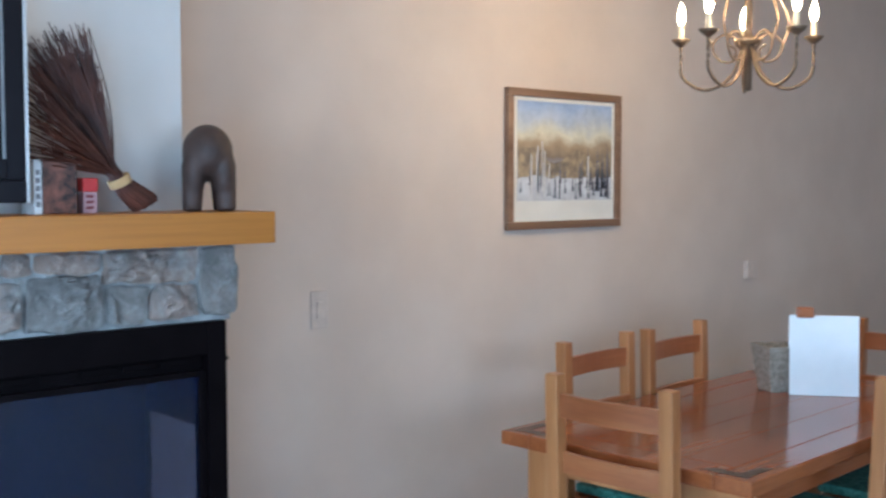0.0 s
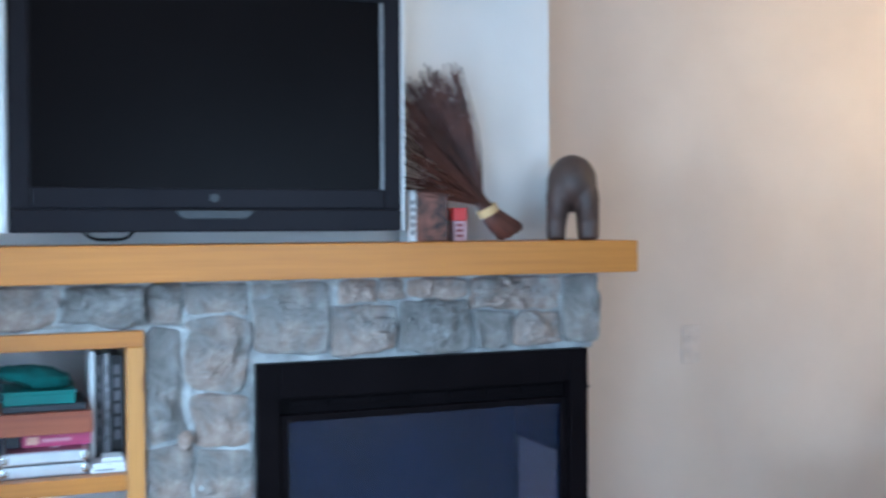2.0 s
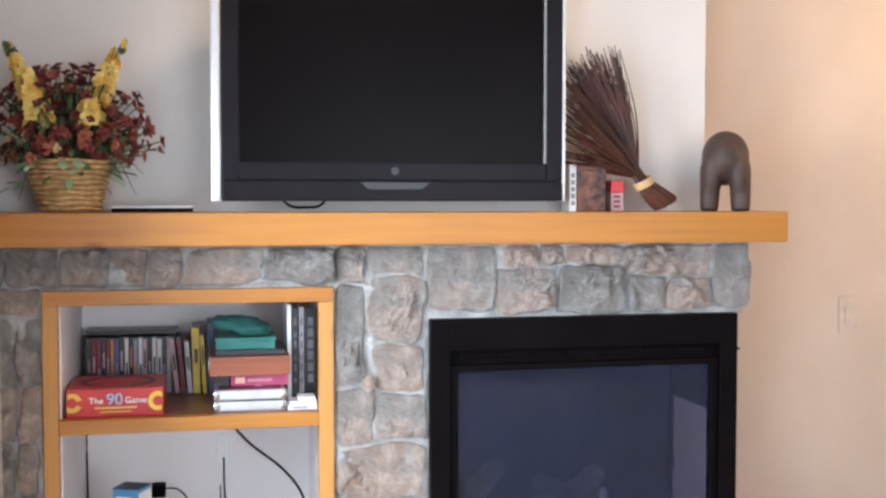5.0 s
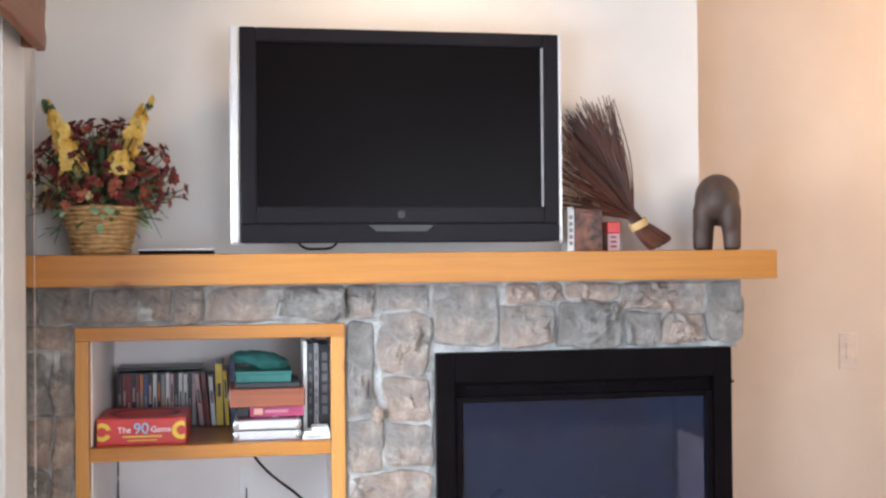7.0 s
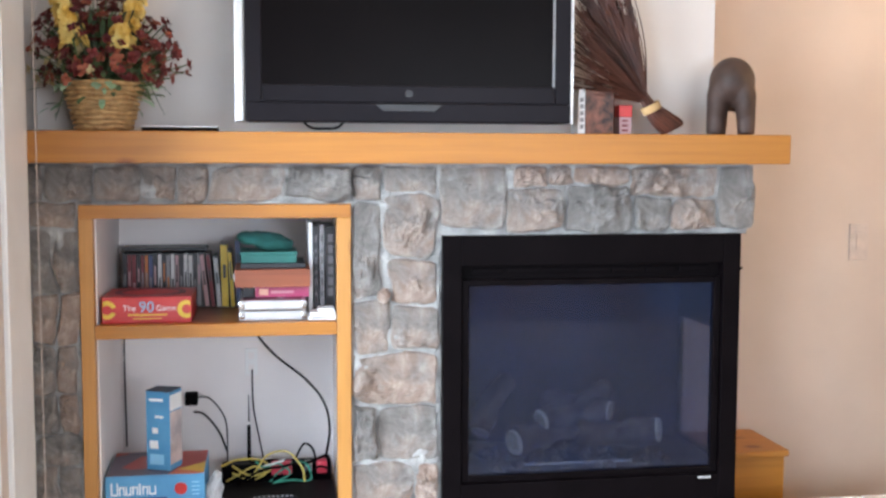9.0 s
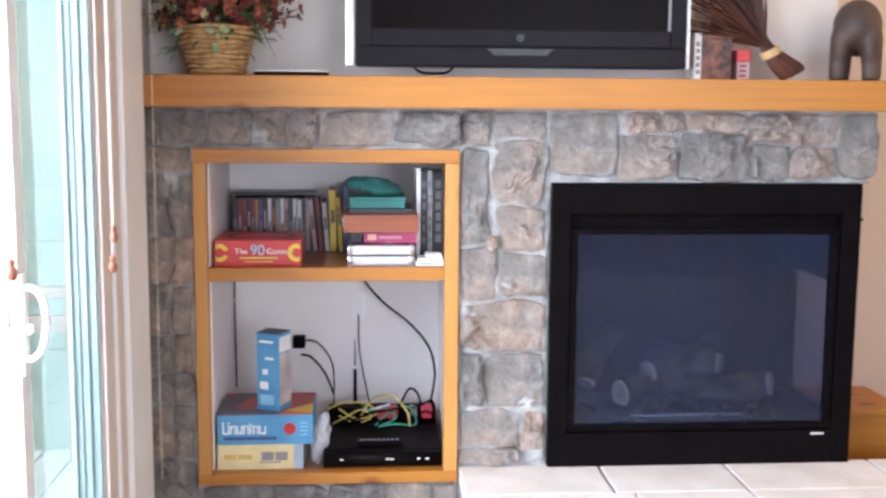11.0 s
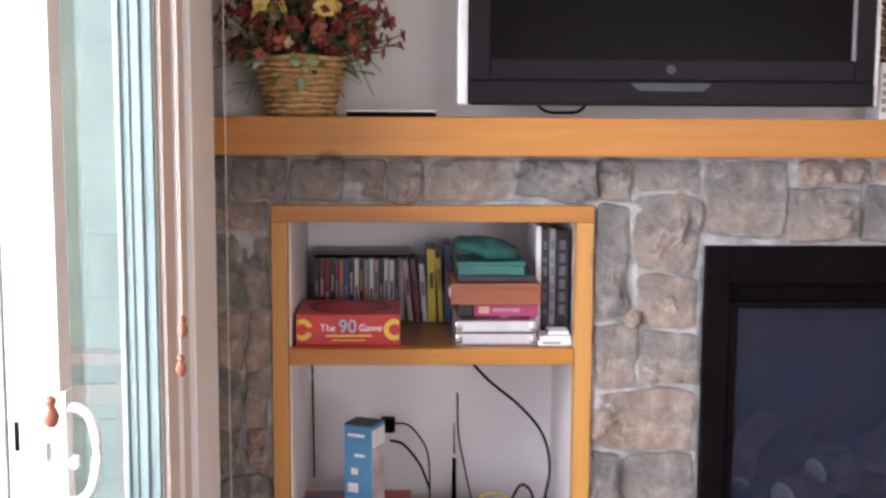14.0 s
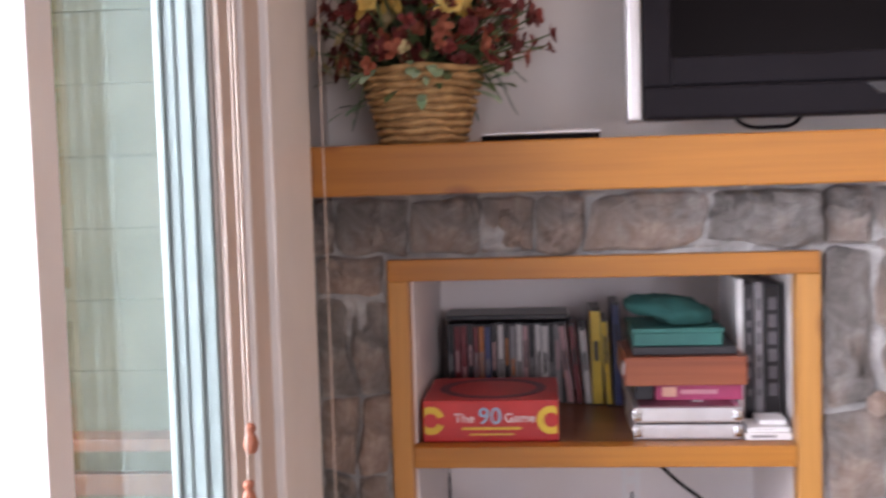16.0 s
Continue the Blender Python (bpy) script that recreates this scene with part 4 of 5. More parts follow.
    for dx, dz in ((0.19, -0.10), (0.16, -0.07), (-0.13, -0.12), (0.21, -0.04)):
        path = bent([heart + Vector((0.0, -0.05, 0.02)), heart + Vector((dx * 0.6, -0.07, 0.03)), heart + Vector((dx, -0.08, dz))], 6)
        tube(leaves, path, 0.004, 4, 0.2)
    for name, b, mat, lab in (("foliage", leaves, LEAF, "dark green silk leaves"), ("pale_foliage", pales, PALELEAF, "pale green silk leaves"), ("stem_mass", stems, LEAF, "")):
        o = part(name, b, mat, ob, lab)
        o["kind"] = "stuff"


flower_basket()

# ---- games and films in the bookcase ----
YELLOWCARD = plain("yellow_card", (0.75, 0.52, 0.05), 0.4)
BLUECARD = mottled("blue_card", (0.06, 0.26, 0.48), (0.09, 0.33, 0.56), 8, 0.4, 0.02, 60)
CREAMCARD = mottled("cream_card", (0.66, 0.55, 0.28), (0.76, 0.66, 0.40), 9, 0.45, 0.02, 60)
TEAL = mottled("teal_card", (0.008, 0.11, 0.098), (0.013, 0.15, 0.13), 12, 0.55, 0.05, 80)
TEALCLOTH = mottled("teal_cloth", (0.004, 0.07, 0.066), (0.010, 0.11, 0.10), 20, 0.9, 0.4, 160)
PLUM = mottled("plum_card", (0.12, 0.03, 0.05), (0.17, 0.045, 0.07), 12, 0.4, 0.05, 80)
PINKCARD = mottled("magenta_card", (0.36, 0.03, 0.10), (0.44, 0.05, 0.14), 12, 0.4, 0.05, 80)
TERRACOTTA = wooden("red_brown_wood", (0.22, 0.05, 0.02), (0.28, 0.07, 0.027), (0.33, 0.092, 0.038), 0, 0.4, 9)
ALU = mottled("brushed_aluminium", (0.62, 0.62, 0.64), (0.74, 0.74, 0.76), 14, 0.3, 0.05, 120, 0.7)
INK = plain("print_ink", (0.02, 0.02, 0.025), 0.5)
WHITEINK = plain("white_print", (0.85, 0.85, 0.85), 0.5)
LIGHTBLUE = plain("light_blue_print", (0.25, 0.55, 0.75), 0.5)
FRONT = pose(0, 0, 0, 90, 0, 0)
SH = 0.980


def red_game():
    ob = empty("board_game_box", "red board game carton on the bookcase shelf", "board game", (0.19, 0.17, SH))
    x0, x1, y0, y1 = 0.056, 0.330, 0.035, 0.29
    part("body", boxed(x0, x1, y0, y1, SH - 0.001, SH + 0.083, 0.003), REDCARD, ob)
    bm = bmesh.new()
    lathe(bm, [(0.112, 0), (0.112, 0.0012), (0.092, 0.0012), (0.092, 0.0)], 40, Matrix.Translation((0.193, 0.165, SH + 0.083)) @ Matrix.Diagonal((1, 0.95, 1, 1)))
    part("lid_ring", bm, PLUM, ob, "dark printed ring on the lid")
    writing("title", "The", 0.026, WHITEINK, pose(0.140, y0 - 0.0008, SH + 0.047, 90), ob)
    writing("title", "90", 0.048, LIGHTBLUE, pose(0.192, y0 - 0.0008, SH + 0.050, 90), ob)
    writing("title", "Game", 0.026, WHITEINK, pose(0.252, y0 - 0.0008, SH + 0.047, 90), ob)
    part("print_line", boxed(0.135, 0.255, y0 - 0.0012, y0 + 0.001, SH + 0.024, SH + 0.029), YELLOWCARD, ob)
    part("print_line", boxed(0.150, 0.240, y0 - 0.0012, y0 + 0.001, SH + 0.013, SH + 0.016), YELLOWCARD, ob)
    for x, flip in ((x0 + 0.016, 1), (x1 - 0.015, -1)):
        bm = bmesh.new()
        for k in range(16):
            a0, a1 = 2 * math.pi * k / 18 + 0.3, 2 * math.pi * (k + 1) / 18 + 0.3
            q = []
            for rr, a in ((0.029, a0), (0.029, a1), (0.015, a1), (0.015, a0)):
                px = min(max(x + rr * math.cos(a), x0 + 0.003), x1 - 0.003)
                q.append(bm.verts.new((px, y0 - 0.0008, SH + 0.043 + rr * math.sin(a))))
            bm.faces.new(q)
        bmesh.ops.remove_doubles(bm, verts=bm.verts, dist=0.0001)
        part("print_ring", bm, YELLOWCARD, ob)


red_game()

def film_case(x, y, z, w, h, mat, lean=0.0, print_mat=None, rnd=random):
    ob = empty("film_case", "upright film case with a printed spine on the bookcase shelf", "film case", (x, y, z), "films on the shelf")
    m = pose(x, y, z + abs(math.sin(radians(lean))) * w * 0.5, 0, lean, 0)
    part("case", boxed(-w / 2, w / 2, 0, 0.135, 0, h, 0.0012, m=m), SPINES[0], ob)
    part("sleeve", boxed(-w / 2 + 0.001, w / 2 - 0.001, -0.0012, 0.001, 0.004, h - 0.006, m=m), mat, ob)
    b0 = rnd.uniform(0.2, 0.5) * h
    part("print", boxed(-w / 5, w / 5, -0.0022, 0.0, b0, b0 + rnd.uniform(0.2, 0.36) * h, m=m), print_mat or WHITEINK, ob)


rnd = random.Random(8)
x = 0.075
order = [0, 1, 1, 0, 1, 3, 4, 0, 2, 0, 5, 2, 6, 0, 2, 2, 0, 5, 0]
for i, k in enumerate(order):
    w = rnd.choice((0.0125, 0.0145, 0.0145, 0.016))
    film_case(x + w / 2, 0.415 + rnd.uniform(-0.006, 0.006), SH - 0.002, w, 0.19 + rnd.uniform(-0.003, 0.004), SPINES[k], 0, SPINES[0] if k in (2, 6, 7) else SPINES[rnd.choice((5, 5, 3, 6))], rnd)
    x += w + 0.0008
bm = boxed(0.07, 0.36, 0.425, 0.56, SH + 0.195, SH + 0.207, 0.002)
tagged(link("film_case_flat", bm, SPINES[0]), "dark film cases lying flat on the row of films", "film case")
for k, (mat, w, h, lean) in enumerate(((SPINES[6], 0.016, 0.19, -6), (SPINES[1], 0.015, 0.19, -5.5), (SPINES[2], 0.016, 0.18, -4), (YELLOWCARD, 0.026, 0.225, -1), (YELLOWCARD, 0.015, 0.20, -3), (SPINES[4], 0.018, 0.24, -1))):
    film_case(0.362 + 0.0205 * k + (0.006 if k > 3 else 0), 0.40 - 0.006 * k, SH - 0.002, w, h, mat, lean, SPINES[0], rnd)

# stack of boxes
S0 = 0.478
ob = empty("aluminium_case", "flat silver aluminium game case on the bookcase shelf", "case", (0.58, 0.15, SH))
part("lower_shell", boxed(S0, 0.690, 0.04, 0.30, SH - 0.001, SH + 0.030, 0.005), ALU, ob)
part("upper_shell", boxed(S0, 0.690, 0.04, 0.30, SH + 0.033, SH + 0.064, 0.005), ALU, ob)
part("lid_panel", boxed(S0 + 0.012, 0.678, 0.052, 0.29, SH + 0.0625, SH + 0.0655, 0.001), PLUM, ob, "dark glossy lid panel")
part("lid_badge", boxed(0.60, 0.622, 0.09, 0.12, SH + 0.0656, SH + 0.0664), WHITEINK, ob)
for z in (SH + 0.004, SH + 0.037):
    for x0 in (S0 - 0.003, 0.672):
        part("corner_cap", boxed(x0, x0 + 0.021, 0.036, 0.06, z, z + 0.024, 0.007), CHROME, ob)
part("seam", boxed(S0 + 0.004, 0.686, 0.043, 0.29, SH + 0.030, SH + 0.033), INK, ob)
Z = SH + 0.0665
ob = empty("card_game_box", "magenta card game carton with a small emblem in the stack", "game box", (0.6, 0.18, Z))
part("body", boxed(0.528, 0.702, 0.10, 0.30, Z, Z + 0.037, 0.002), PINKCARD, ob)
part("emblem", boxed(0.541, 0.570, 0.0985, 0.101, Z + 0.008, Z + 0.028), plain("peach_print", (0.75, 0.4, 0.3)), ob)
part("print", boxed(0.578, 0.652, 0.0985, 0.101, Z + 0.013, Z + 0.022), plain("rose_print", (0.6, 0.25, 0.3)), ob)
tagged(link("game_box_dark", boxed(0.488, 0.524, 0.11, 0.30, Z, Z + 0.037, 0.002), INK), "narrow black carton in the stack", "game box")
Z += 0.0375
ob = empty("wooden_game_box", "reddish brown wooden game box with brass clasp in the stack", "game box", (0.58, 0.17, Z))
part("body", boxed(0.464, 0.705, 0.06, 0.30, Z, Z + 0.058, 0.003), TERRACOTTA, ob)
part("clasp", boxed(0.460, 0.4645, 0.075, 0.10, Z + 0.02, Z + 0.045, 0.001), SILVER, ob, "small pale clasp")
Z += 0.0585
tagged(link("dark_tray", boxed(0.482, 0.69, 0.08, 0.30, Z, Z + 0.017, 0.003), INK), "flat black tray in the stack", "tray")
Z += 0.0175
ob = empty("teal_game_box", "flat teal carton near the top of the stack", "game box", (0.58, 0.17, Z))
part("body", boxed(0.484, 0.662, 0.09, 0.28, Z, Z + 0.026, 0.002), TEAL, ob)
part("lid", boxed(0.481, 0.665, 0.087, 0.283, Z + 0.0264, Z + 0.036, 0.002), TEAL, ob)
Z += 0.0365
bm = bmesh.new()
bmesh.ops.create_icosphere(bm, subdivisions=4, radius=1)
for v in bm.verts:
    n = noise.fractal(v.co * 1.7, 1, 2, 4)
    v.co = Vector((v.co.x * 0.092, v.co.y * 0.085, max(v.co.z, -0.55) * 0.030 * (1 + 0.35 * n) - v.co.x * 0.012))
    v.co += noise.noise_vector(v.co * 40) * 0.006
lo = min(v.co.z for v in bm.verts)
for v in bm.verts:
    v.co.z = v.co.z - lo if v.co.z - lo > 0.012 else (v.co.z - lo) * 0.4
ob = link("cloth_bag", bm, TEALCLOTH, True)
ob.location = (0.562, 0.17, Z)
tagged(ob, "crumpled dark teal cloth pouch on top of the stack", "pouch")

BOOKPRINT = plain("book_spine_print", (0.12, 0.11, 0.12), 0.5)
for k, (x0, w, mat, h) in enumerate(((0.704, 0.013, WHITECARD, 0.305), (0.7195, 0.018, INK, 0.295), (0.740, 0.016, SPINES[5], 0.298), (0.759, 0.034, SPINES[0], 0.292))):
    ob = empty("tall_book", ("tall white book" if k == 0 else "tall dark book with pale spine print") + " on the shelf", "book", (x0, 0.2, SH), "tall books")
    part("cover", boxed(x0, x0 + w, 0.17, 0.40, SH - 0.002, SH + h, 0.0015), mat, ob)
    if k:
        for j in range(6):
            z = SH + 0.06 + j * 0.036
            part("print", boxed(x0 + w * 0.25, x0 + w * 0.75, 0.1688, 0.171, z, z + (0.026 if k == 3 else 0.014 + 0.01 * (j % 2))), BOOKPRINT, ob)
for k, (x0, x1, y0, y1, z0, z1) in enumerate(((0.695, 0.785, 0.035, 0.12, 0.0, 0.013), (0.702, 0.784, 0.045, 0.13, 0.0135, 0.022), (0.728, 0.782, 0.07, 0.14, 0.0225, 0.031))):
    ob = empty("card_deck", "small white boxed deck of cards on the shelf", "card deck", (x0, y0, SH + z0), "decks of cards")
    part("box", boxed(x0, x1, y0, y1, SH + z0 - 0.001, SH + z1, 0.0015), WHITECARD, ob)
    part("print", boxed(x0 + 0.012, x1 - 0.03, y0 - 0.0012, y0 + 0.001, SH + z0 + 0.004, SH + z1 - 0.004), SPINES[5], ob)

# lower compartment
B0 = 0.311
ob = empty("cream_game_box", "cream board game carton with blue end and dark lettering", "board game", (0.19, 0.17, B0))
part("body", boxed(0.053, 0.300, 0.035, 0.30, B0 - 0.001, B0 + 0.084, 0.002), CREAMCARD, ob)
part("end_panel", boxed(0.3005, 0.330, 0.035, 0.30, B0 - 0.001, B0 + 0.084, 0.002), plain("pale_blue_card", (0.35, 0.45, 0.55)), ob, "pale blue end")
for x0, x1, z0, z1 in ((0.075, 0.115, 0.034, 0.050), (0.12, 0.165, 0.034, 0.050), (0.195, 0.235, 0.03, 0.058), (0.24, 0.28, 0.03, 0.058), (0.19, 0.258, 0.022, 0.026)):
    part("print", boxed(x0, x1, 0.0338, 0.036, B0 + z0, B0 + z1), SPINES[5] if x0 > 0.18 else plain("gold_print", (0.6, 0.42, 0.12)), ob)
G0 = B0 + 0.0845
ob = empty("blue_game_box", "light blue board game carton with a red and yellow lid", "board game", (0.2, 0.17, G0))
part("body", boxed(0.055, 0.362, 0.03, 0.31, G0, G0 + 0.098, 0.002), BLUECARD, ob)


def patchwork():
    mat, nodes, links, shader = material("painted_lid", 0.35)
    cells = nodes.new("ShaderNodeTexVoronoi")
    cells.inputs["Scale"].default_value = 7
    coord = nodes.new("ShaderNodeTexCoord")
    links.new(coord.outputs["Object"], cells.inputs["Vector"])
    stops = ramp_of(nodes, ((0.0, (0.45, 0.04, 0.03)), (0.35, (0.10, 0.08, 0.12)), (0.55, (0.55, 0.12, 0.05)), (0.8, (0.70, 0.45, 0.03))))
    stops.color_ramp.interpolation = 'CONSTANT'
    links.new(cells.outputs["Color"], stops.inputs[0])
    links.new(stops.outputs[0], shader.inputs["Base Color"])
    return mat


part("lid_picture", boxed(0.057, 0.360, 0.032, 0.308, G0 + 0.0985, G0 + 0.0998), patchwork(), ob, "red, black and yellow lid picture")
rnd = random.Random(3)
for k, (w, h) in enumerate(((0.022, 0.040), (0.017, 0.028), (0.018, 0.028), (0.018, 0.028), (0.006, 0.036), (0.017, 0.028), (0.022, 0.028))):
    x0 = 0.072 + sum((0.025, 0.020, 0.021, 0.021, 0.010, 0.020)[:k])
    bm = bmesh.new()
    box(bm, x0, x0 + 0.0045, 0.0288, 0.031, G0 + 0.036, G0 + 0.036 + h)
    if w > 0.01:
        box(bm, x0 + 0.005, x0 + w - 0.0045, 0.0288, 0.031, G0 + 0.036 + (h - 0.005 if k % 2 else 0), G0 + 0.036 + (h if k % 2 else 0.005))
        box(bm, x0 + w - 0.004, x0 + w, 0.0288, 0.031, G0 + 0.036, G0 + 0.036 + h)
    part("letter_shape", bm, WHITEINK, ob)
part("print_bar", boxed(0.075, 0.245, 0.0288, 0.031, G0 + 0.016, G0 + 0.027), plain("navy_print", (0.03, 0.08, 0.22)), ob)
bm = bmesh.new()
rod(bm, (0.288, 0.0288, G0 + 0.052), (0.288, 0.031, G0 + 0.052), 0.02, None, 24)
part("print_dot", bm, REDCARD, ob)
for j in range(4):
    part("print_line", boxed(0.322, 0.346, 0.0288, 0.031, G0 + 0.03 + 0.013 * j, G0 + 0.034 + 0.013 * j), LIGHTBLUE, ob)
K0 = G0 + 0.1
ob = empty("tall_carton", "tall blue carton with printed sides, on the game box", "carton", (0.24, 0.12, K0))
m = pose(0.232, 0.115, K0, 0, 0, -24)
part("body", boxed(-0.042, 0.042, -0.04, 0.04, 0, 0.255, 0.002, m=m), BLUECARD, ob)
part("top_flap", boxed(-0.0425, 0.0425, -0.0405, 0.0405, 0.2552, 0.258, m=m), plain("slate_card", (0.06, 0.10, 0.16)), ob)
part("side_label", boxed(0.0422, 0.0435, -0.038, 0.038, 0.195, 0.245, m=m), WHITECARD, ob, "white side label")
part("side_picture", boxed(0.0422, 0.0435, -0.038, 0.038, 0.02, 0.19, m=m), mottled("photo_print", (0.35, 0.30, 0.30), (0.6, 0.5, 0.48), 14, 0.4, 0.0), ob, "greyish photo print")
for x0, z0, w, h in ((-0.02, 0.12, 0.02, 0.018), (-0.03, 0.07, 0.03, 0.026), (-0.03, 0.018, 0.05, 0.034), (-0.01, 0.17, 0.03, 0.008), (-0.03, 0.225, 0.05, 0.008)):
    part("print", boxed(x0, x0 + w, -0.0412, -0.0395, z0, z0 + h, m=m), WHITEINK if z0 > 0.03 else LIGHTBLUE, ob)

ob = empty("media_receiver", "glossy black media receiver on the bottom board", "media player", (0.6, 0.15, B0))
part("body", boxed(0.395, 0.790, 0.05, 0.33, B0 - 0.001, B0 + 0.058, 0.006), BLACK, ob)
bm = bmesh.new()
tube(bm, [(0.395, 0.048, B0 + 0.028), (0.79, 0.048, B0 + 0.028)], 0.027, 14)
part("front_panel", bm, SCREEN, ob, "rounded glossy front", True)
for x0 in (0.45, 0.60, 0.615, 0.70, 0.73):
    part("display_light", boxed(x0, x0 + 0.01, 0.0195, 0.022, B0 + 0.03, B0 + 0.034), WHITEINK, ob)
ob = empty("remote_control", "slim black remote control on the receiver", "remote control", (0.58, 0.09, B0 + 0.058))
part("body", boxed(0.505, 0.655, 0.075, 0.115, B0 + 0.0582, B0 + 0.076, 0.005), BLACK, ob)
for j in range(9):
    part("button", boxed(0.515 + 0.015 * j, 0.523 + 0.015 * j, 0.085, 0.095, B0 + 0.0762, B0 + 0.0785), SPINES[5], ob)

ob = empty("power_strip", "black power strip with red plugs under the cables", "power strip", (0.6, 0.45, B0))
part("body", boxed(0.40, 0.79, 0.40, 0.47, B0 - 0.001, B0 + 0.10, 0.008), BLACK, ob)
REDPLUG = plain("red_plastic", (0.55, 0.03, 0.06), 0.4)
for x0 in (0.575, 0.612, 0.735):
    part("plug", boxed(x0, x0 + 0.036, 0.345, 0.40, B0 + 0.072, B0 + 0.118, 0.009), REDPLUG, ob, "red plug")
part("plug", boxed(0.69, 0.72, 0.37, 0.40, B0 + 0.07, B0 + 0.11, 0.005), CHROME, ob, "shiny metal plug")

CABLES = {"yellow": plain("yellow_cable", (0.62, 0.46, 0.10), 0.4), "green": plain("green_cable", (0.02, 0.22, 0.15), 0.4), "black": BLACK, "white": plain("white_cable", (0.7, 0.7, 0.68), 0.5)}


def cable(colour, pts, r=0.0035, label=""):
    bm = bmesh.new()
    tube(bm, bent(pts, 8), r, 7)
    ob = link("cable", bm, CABLES[colour], True)
    tagged(ob, label or colour + " cable lying loose in the bookcase niche", "cable", "loose cables")


cable("yellow", [(0.44, 0.34, 0.40), (0.50, 0.33, 0.385), (0.56, 0.33, 0.46), (0.63, 0.32, 0.475), (0.68, 0.31, 0.42), (0.69, 0.30, 0.37)])
cable("yellow", [(0.40, 0.36, 0.42), (0.46, 0.35, 0.445), (0.54, 0.35, 0.44), (0.57, 0.34, 0.405), (0.50, 0.34, 0.39), (0.44, 0.36, 0.42)])
cable("green", [(0.52, 0.34, 0.44), (0.55, 0.33, 0.42), (0.60, 0.33, 0.43), (0.64, 0.31, 0.40), (0.58, 0.29, 0.372)])
cable("green", [(0.58, 0.29, 0.374), (0.64, 0.31, 0.376), (0.71, 0.31, 0.374), (0.70, 0.34, 0.42), (0.66, 0.36, 0.43)])
cable("green", [(0.57, 0.30, 0.376), (0.60, 0.33, 0.40), (0.65, 0.34, 0.43)])
cable("yellow", [(0.42, 0.33, 0.375), (0.47, 0.30, 0.41), (0.52, 0.31, 0.43), (0.555, 0.32, 0.40), (0.52, 0.34, 0.375)], 0.0028)
cable("black", [(0.46, 0.30, 0.372), (0.50, 0.29, 0.40), (0.55, 0.30, 0.42), (0.61, 0.31, 0.425), (0.66, 0.33, 0.43)], 0.004)
cable("black", [(0.44, 0.34, 0.372), (0.48, 0.33, 0.39), (0.53, 0.31, 0.374), (0.58, 0.30, 0.39), (0.62, 0.31, 0.372)], 0.004)
cable("black", [(0.70, 0.33, 0.375), (0.74, 0.31, 0.42), (0.78, 0.32, 0.40), (0.77, 0.33, 0.372)], 0.004)
cable("white", [(0.53, 0.34, 0.415), (0.58, 0.33, 0.43), (0.62, 0.34, 0.44)], 0.004)
cable("black", [(0.66, 0.36, 0.44), (0.69, 0.36, 0.49), (0.72, 0.37, 0.47), (0.735, 0.38, 0.42)], 0.004)
cable("black", [(0.50, 0.40, 0.42), (0.60, 0.38, 0.43), (0.70, 0.37, 0.42), (0.77, 0.38, 0.44), (0.78, 0.40, 0.40)], 0.005)
cable("black", [(0.50, NB - 0.01, 0.936), (0.53, 0.52, 0.86), (0.60, 0.50, 0.78), (0.70, 0.48, 0.70), (0.765, 0.45, 0.62), (0.785, 0.42, 0.53), (0.77, 0.42, 0.42)], 0.0045, "black cable hanging in a long curve from the shelf")
cable("black", [(0.308, NB - 0.03, 0.63), (0.36, 0.53, 0.625), (0.41, 0.51, 0.56), (0.42, 0.48, 0.49), (0.42, 0.45, 0.41)], 0.0028)
cable("black", [(0.30, 0.53, 0.58), (0.34, 0.50, 0.575), (0.39, 0.47, 0.52), (0.42, 0.45, 0.45)], 0.004)
cable("black", [(0.51, NB - 0.006, 0.72), (0.512, 0.55, 0.60), (0.53, 0.50, 0.50), (0.55, 0.45, 0.41)], 0.0028)
cable("black", [(0.055, NB - 0.008, 0.93), (0.055, NB - 0.008, 0.7), (0.058, NB - 0.008, 0.45)], 0.003)
ob = empty("outlet_plate", "white double outlet plate on the niche wall", "outlet", (0.51, NB, 0.75))
part("plate", boxed(0.485, 0.53, NB - 0.006, NB, 0.70, 0.80, 0.002), VINYL, ob)
part("socket", boxed(0.497, 0.518, NB - 0.0075, NB - 0.0055, 0.715, 0.74), NICHE, ob)
part("socket", boxed(0.497, 0.518, NB - 0.0075, NB - 0.0055, 0.76, 0.785), NICHE, ob)
ob = link("power_adapter", boxed(0.268, 0.314, NB - 0.045, NB, 0.60, 0.645, 0.006), BLACK)
tagged(ob, "black power adapter plugged in the niche wall", "adapter")
ob = empty("small_antenna", "small black antenna standing behind the receiver", "antenna", (0.50, 0.47, B0))
bm = bmesh.new()
rod(bm, (0.497, 0.50, B0), (0.497, 0.50, 0.53), 0.009, 0.006)
part("base", bm, BLACK, ob)
bm = bmesh.new()
rod(bm, (0.497, 0.50, 0.545), (0.497, 0.51, 0.64), 0.003, 0.0015)
part("whip", bm, BLACK, ob)


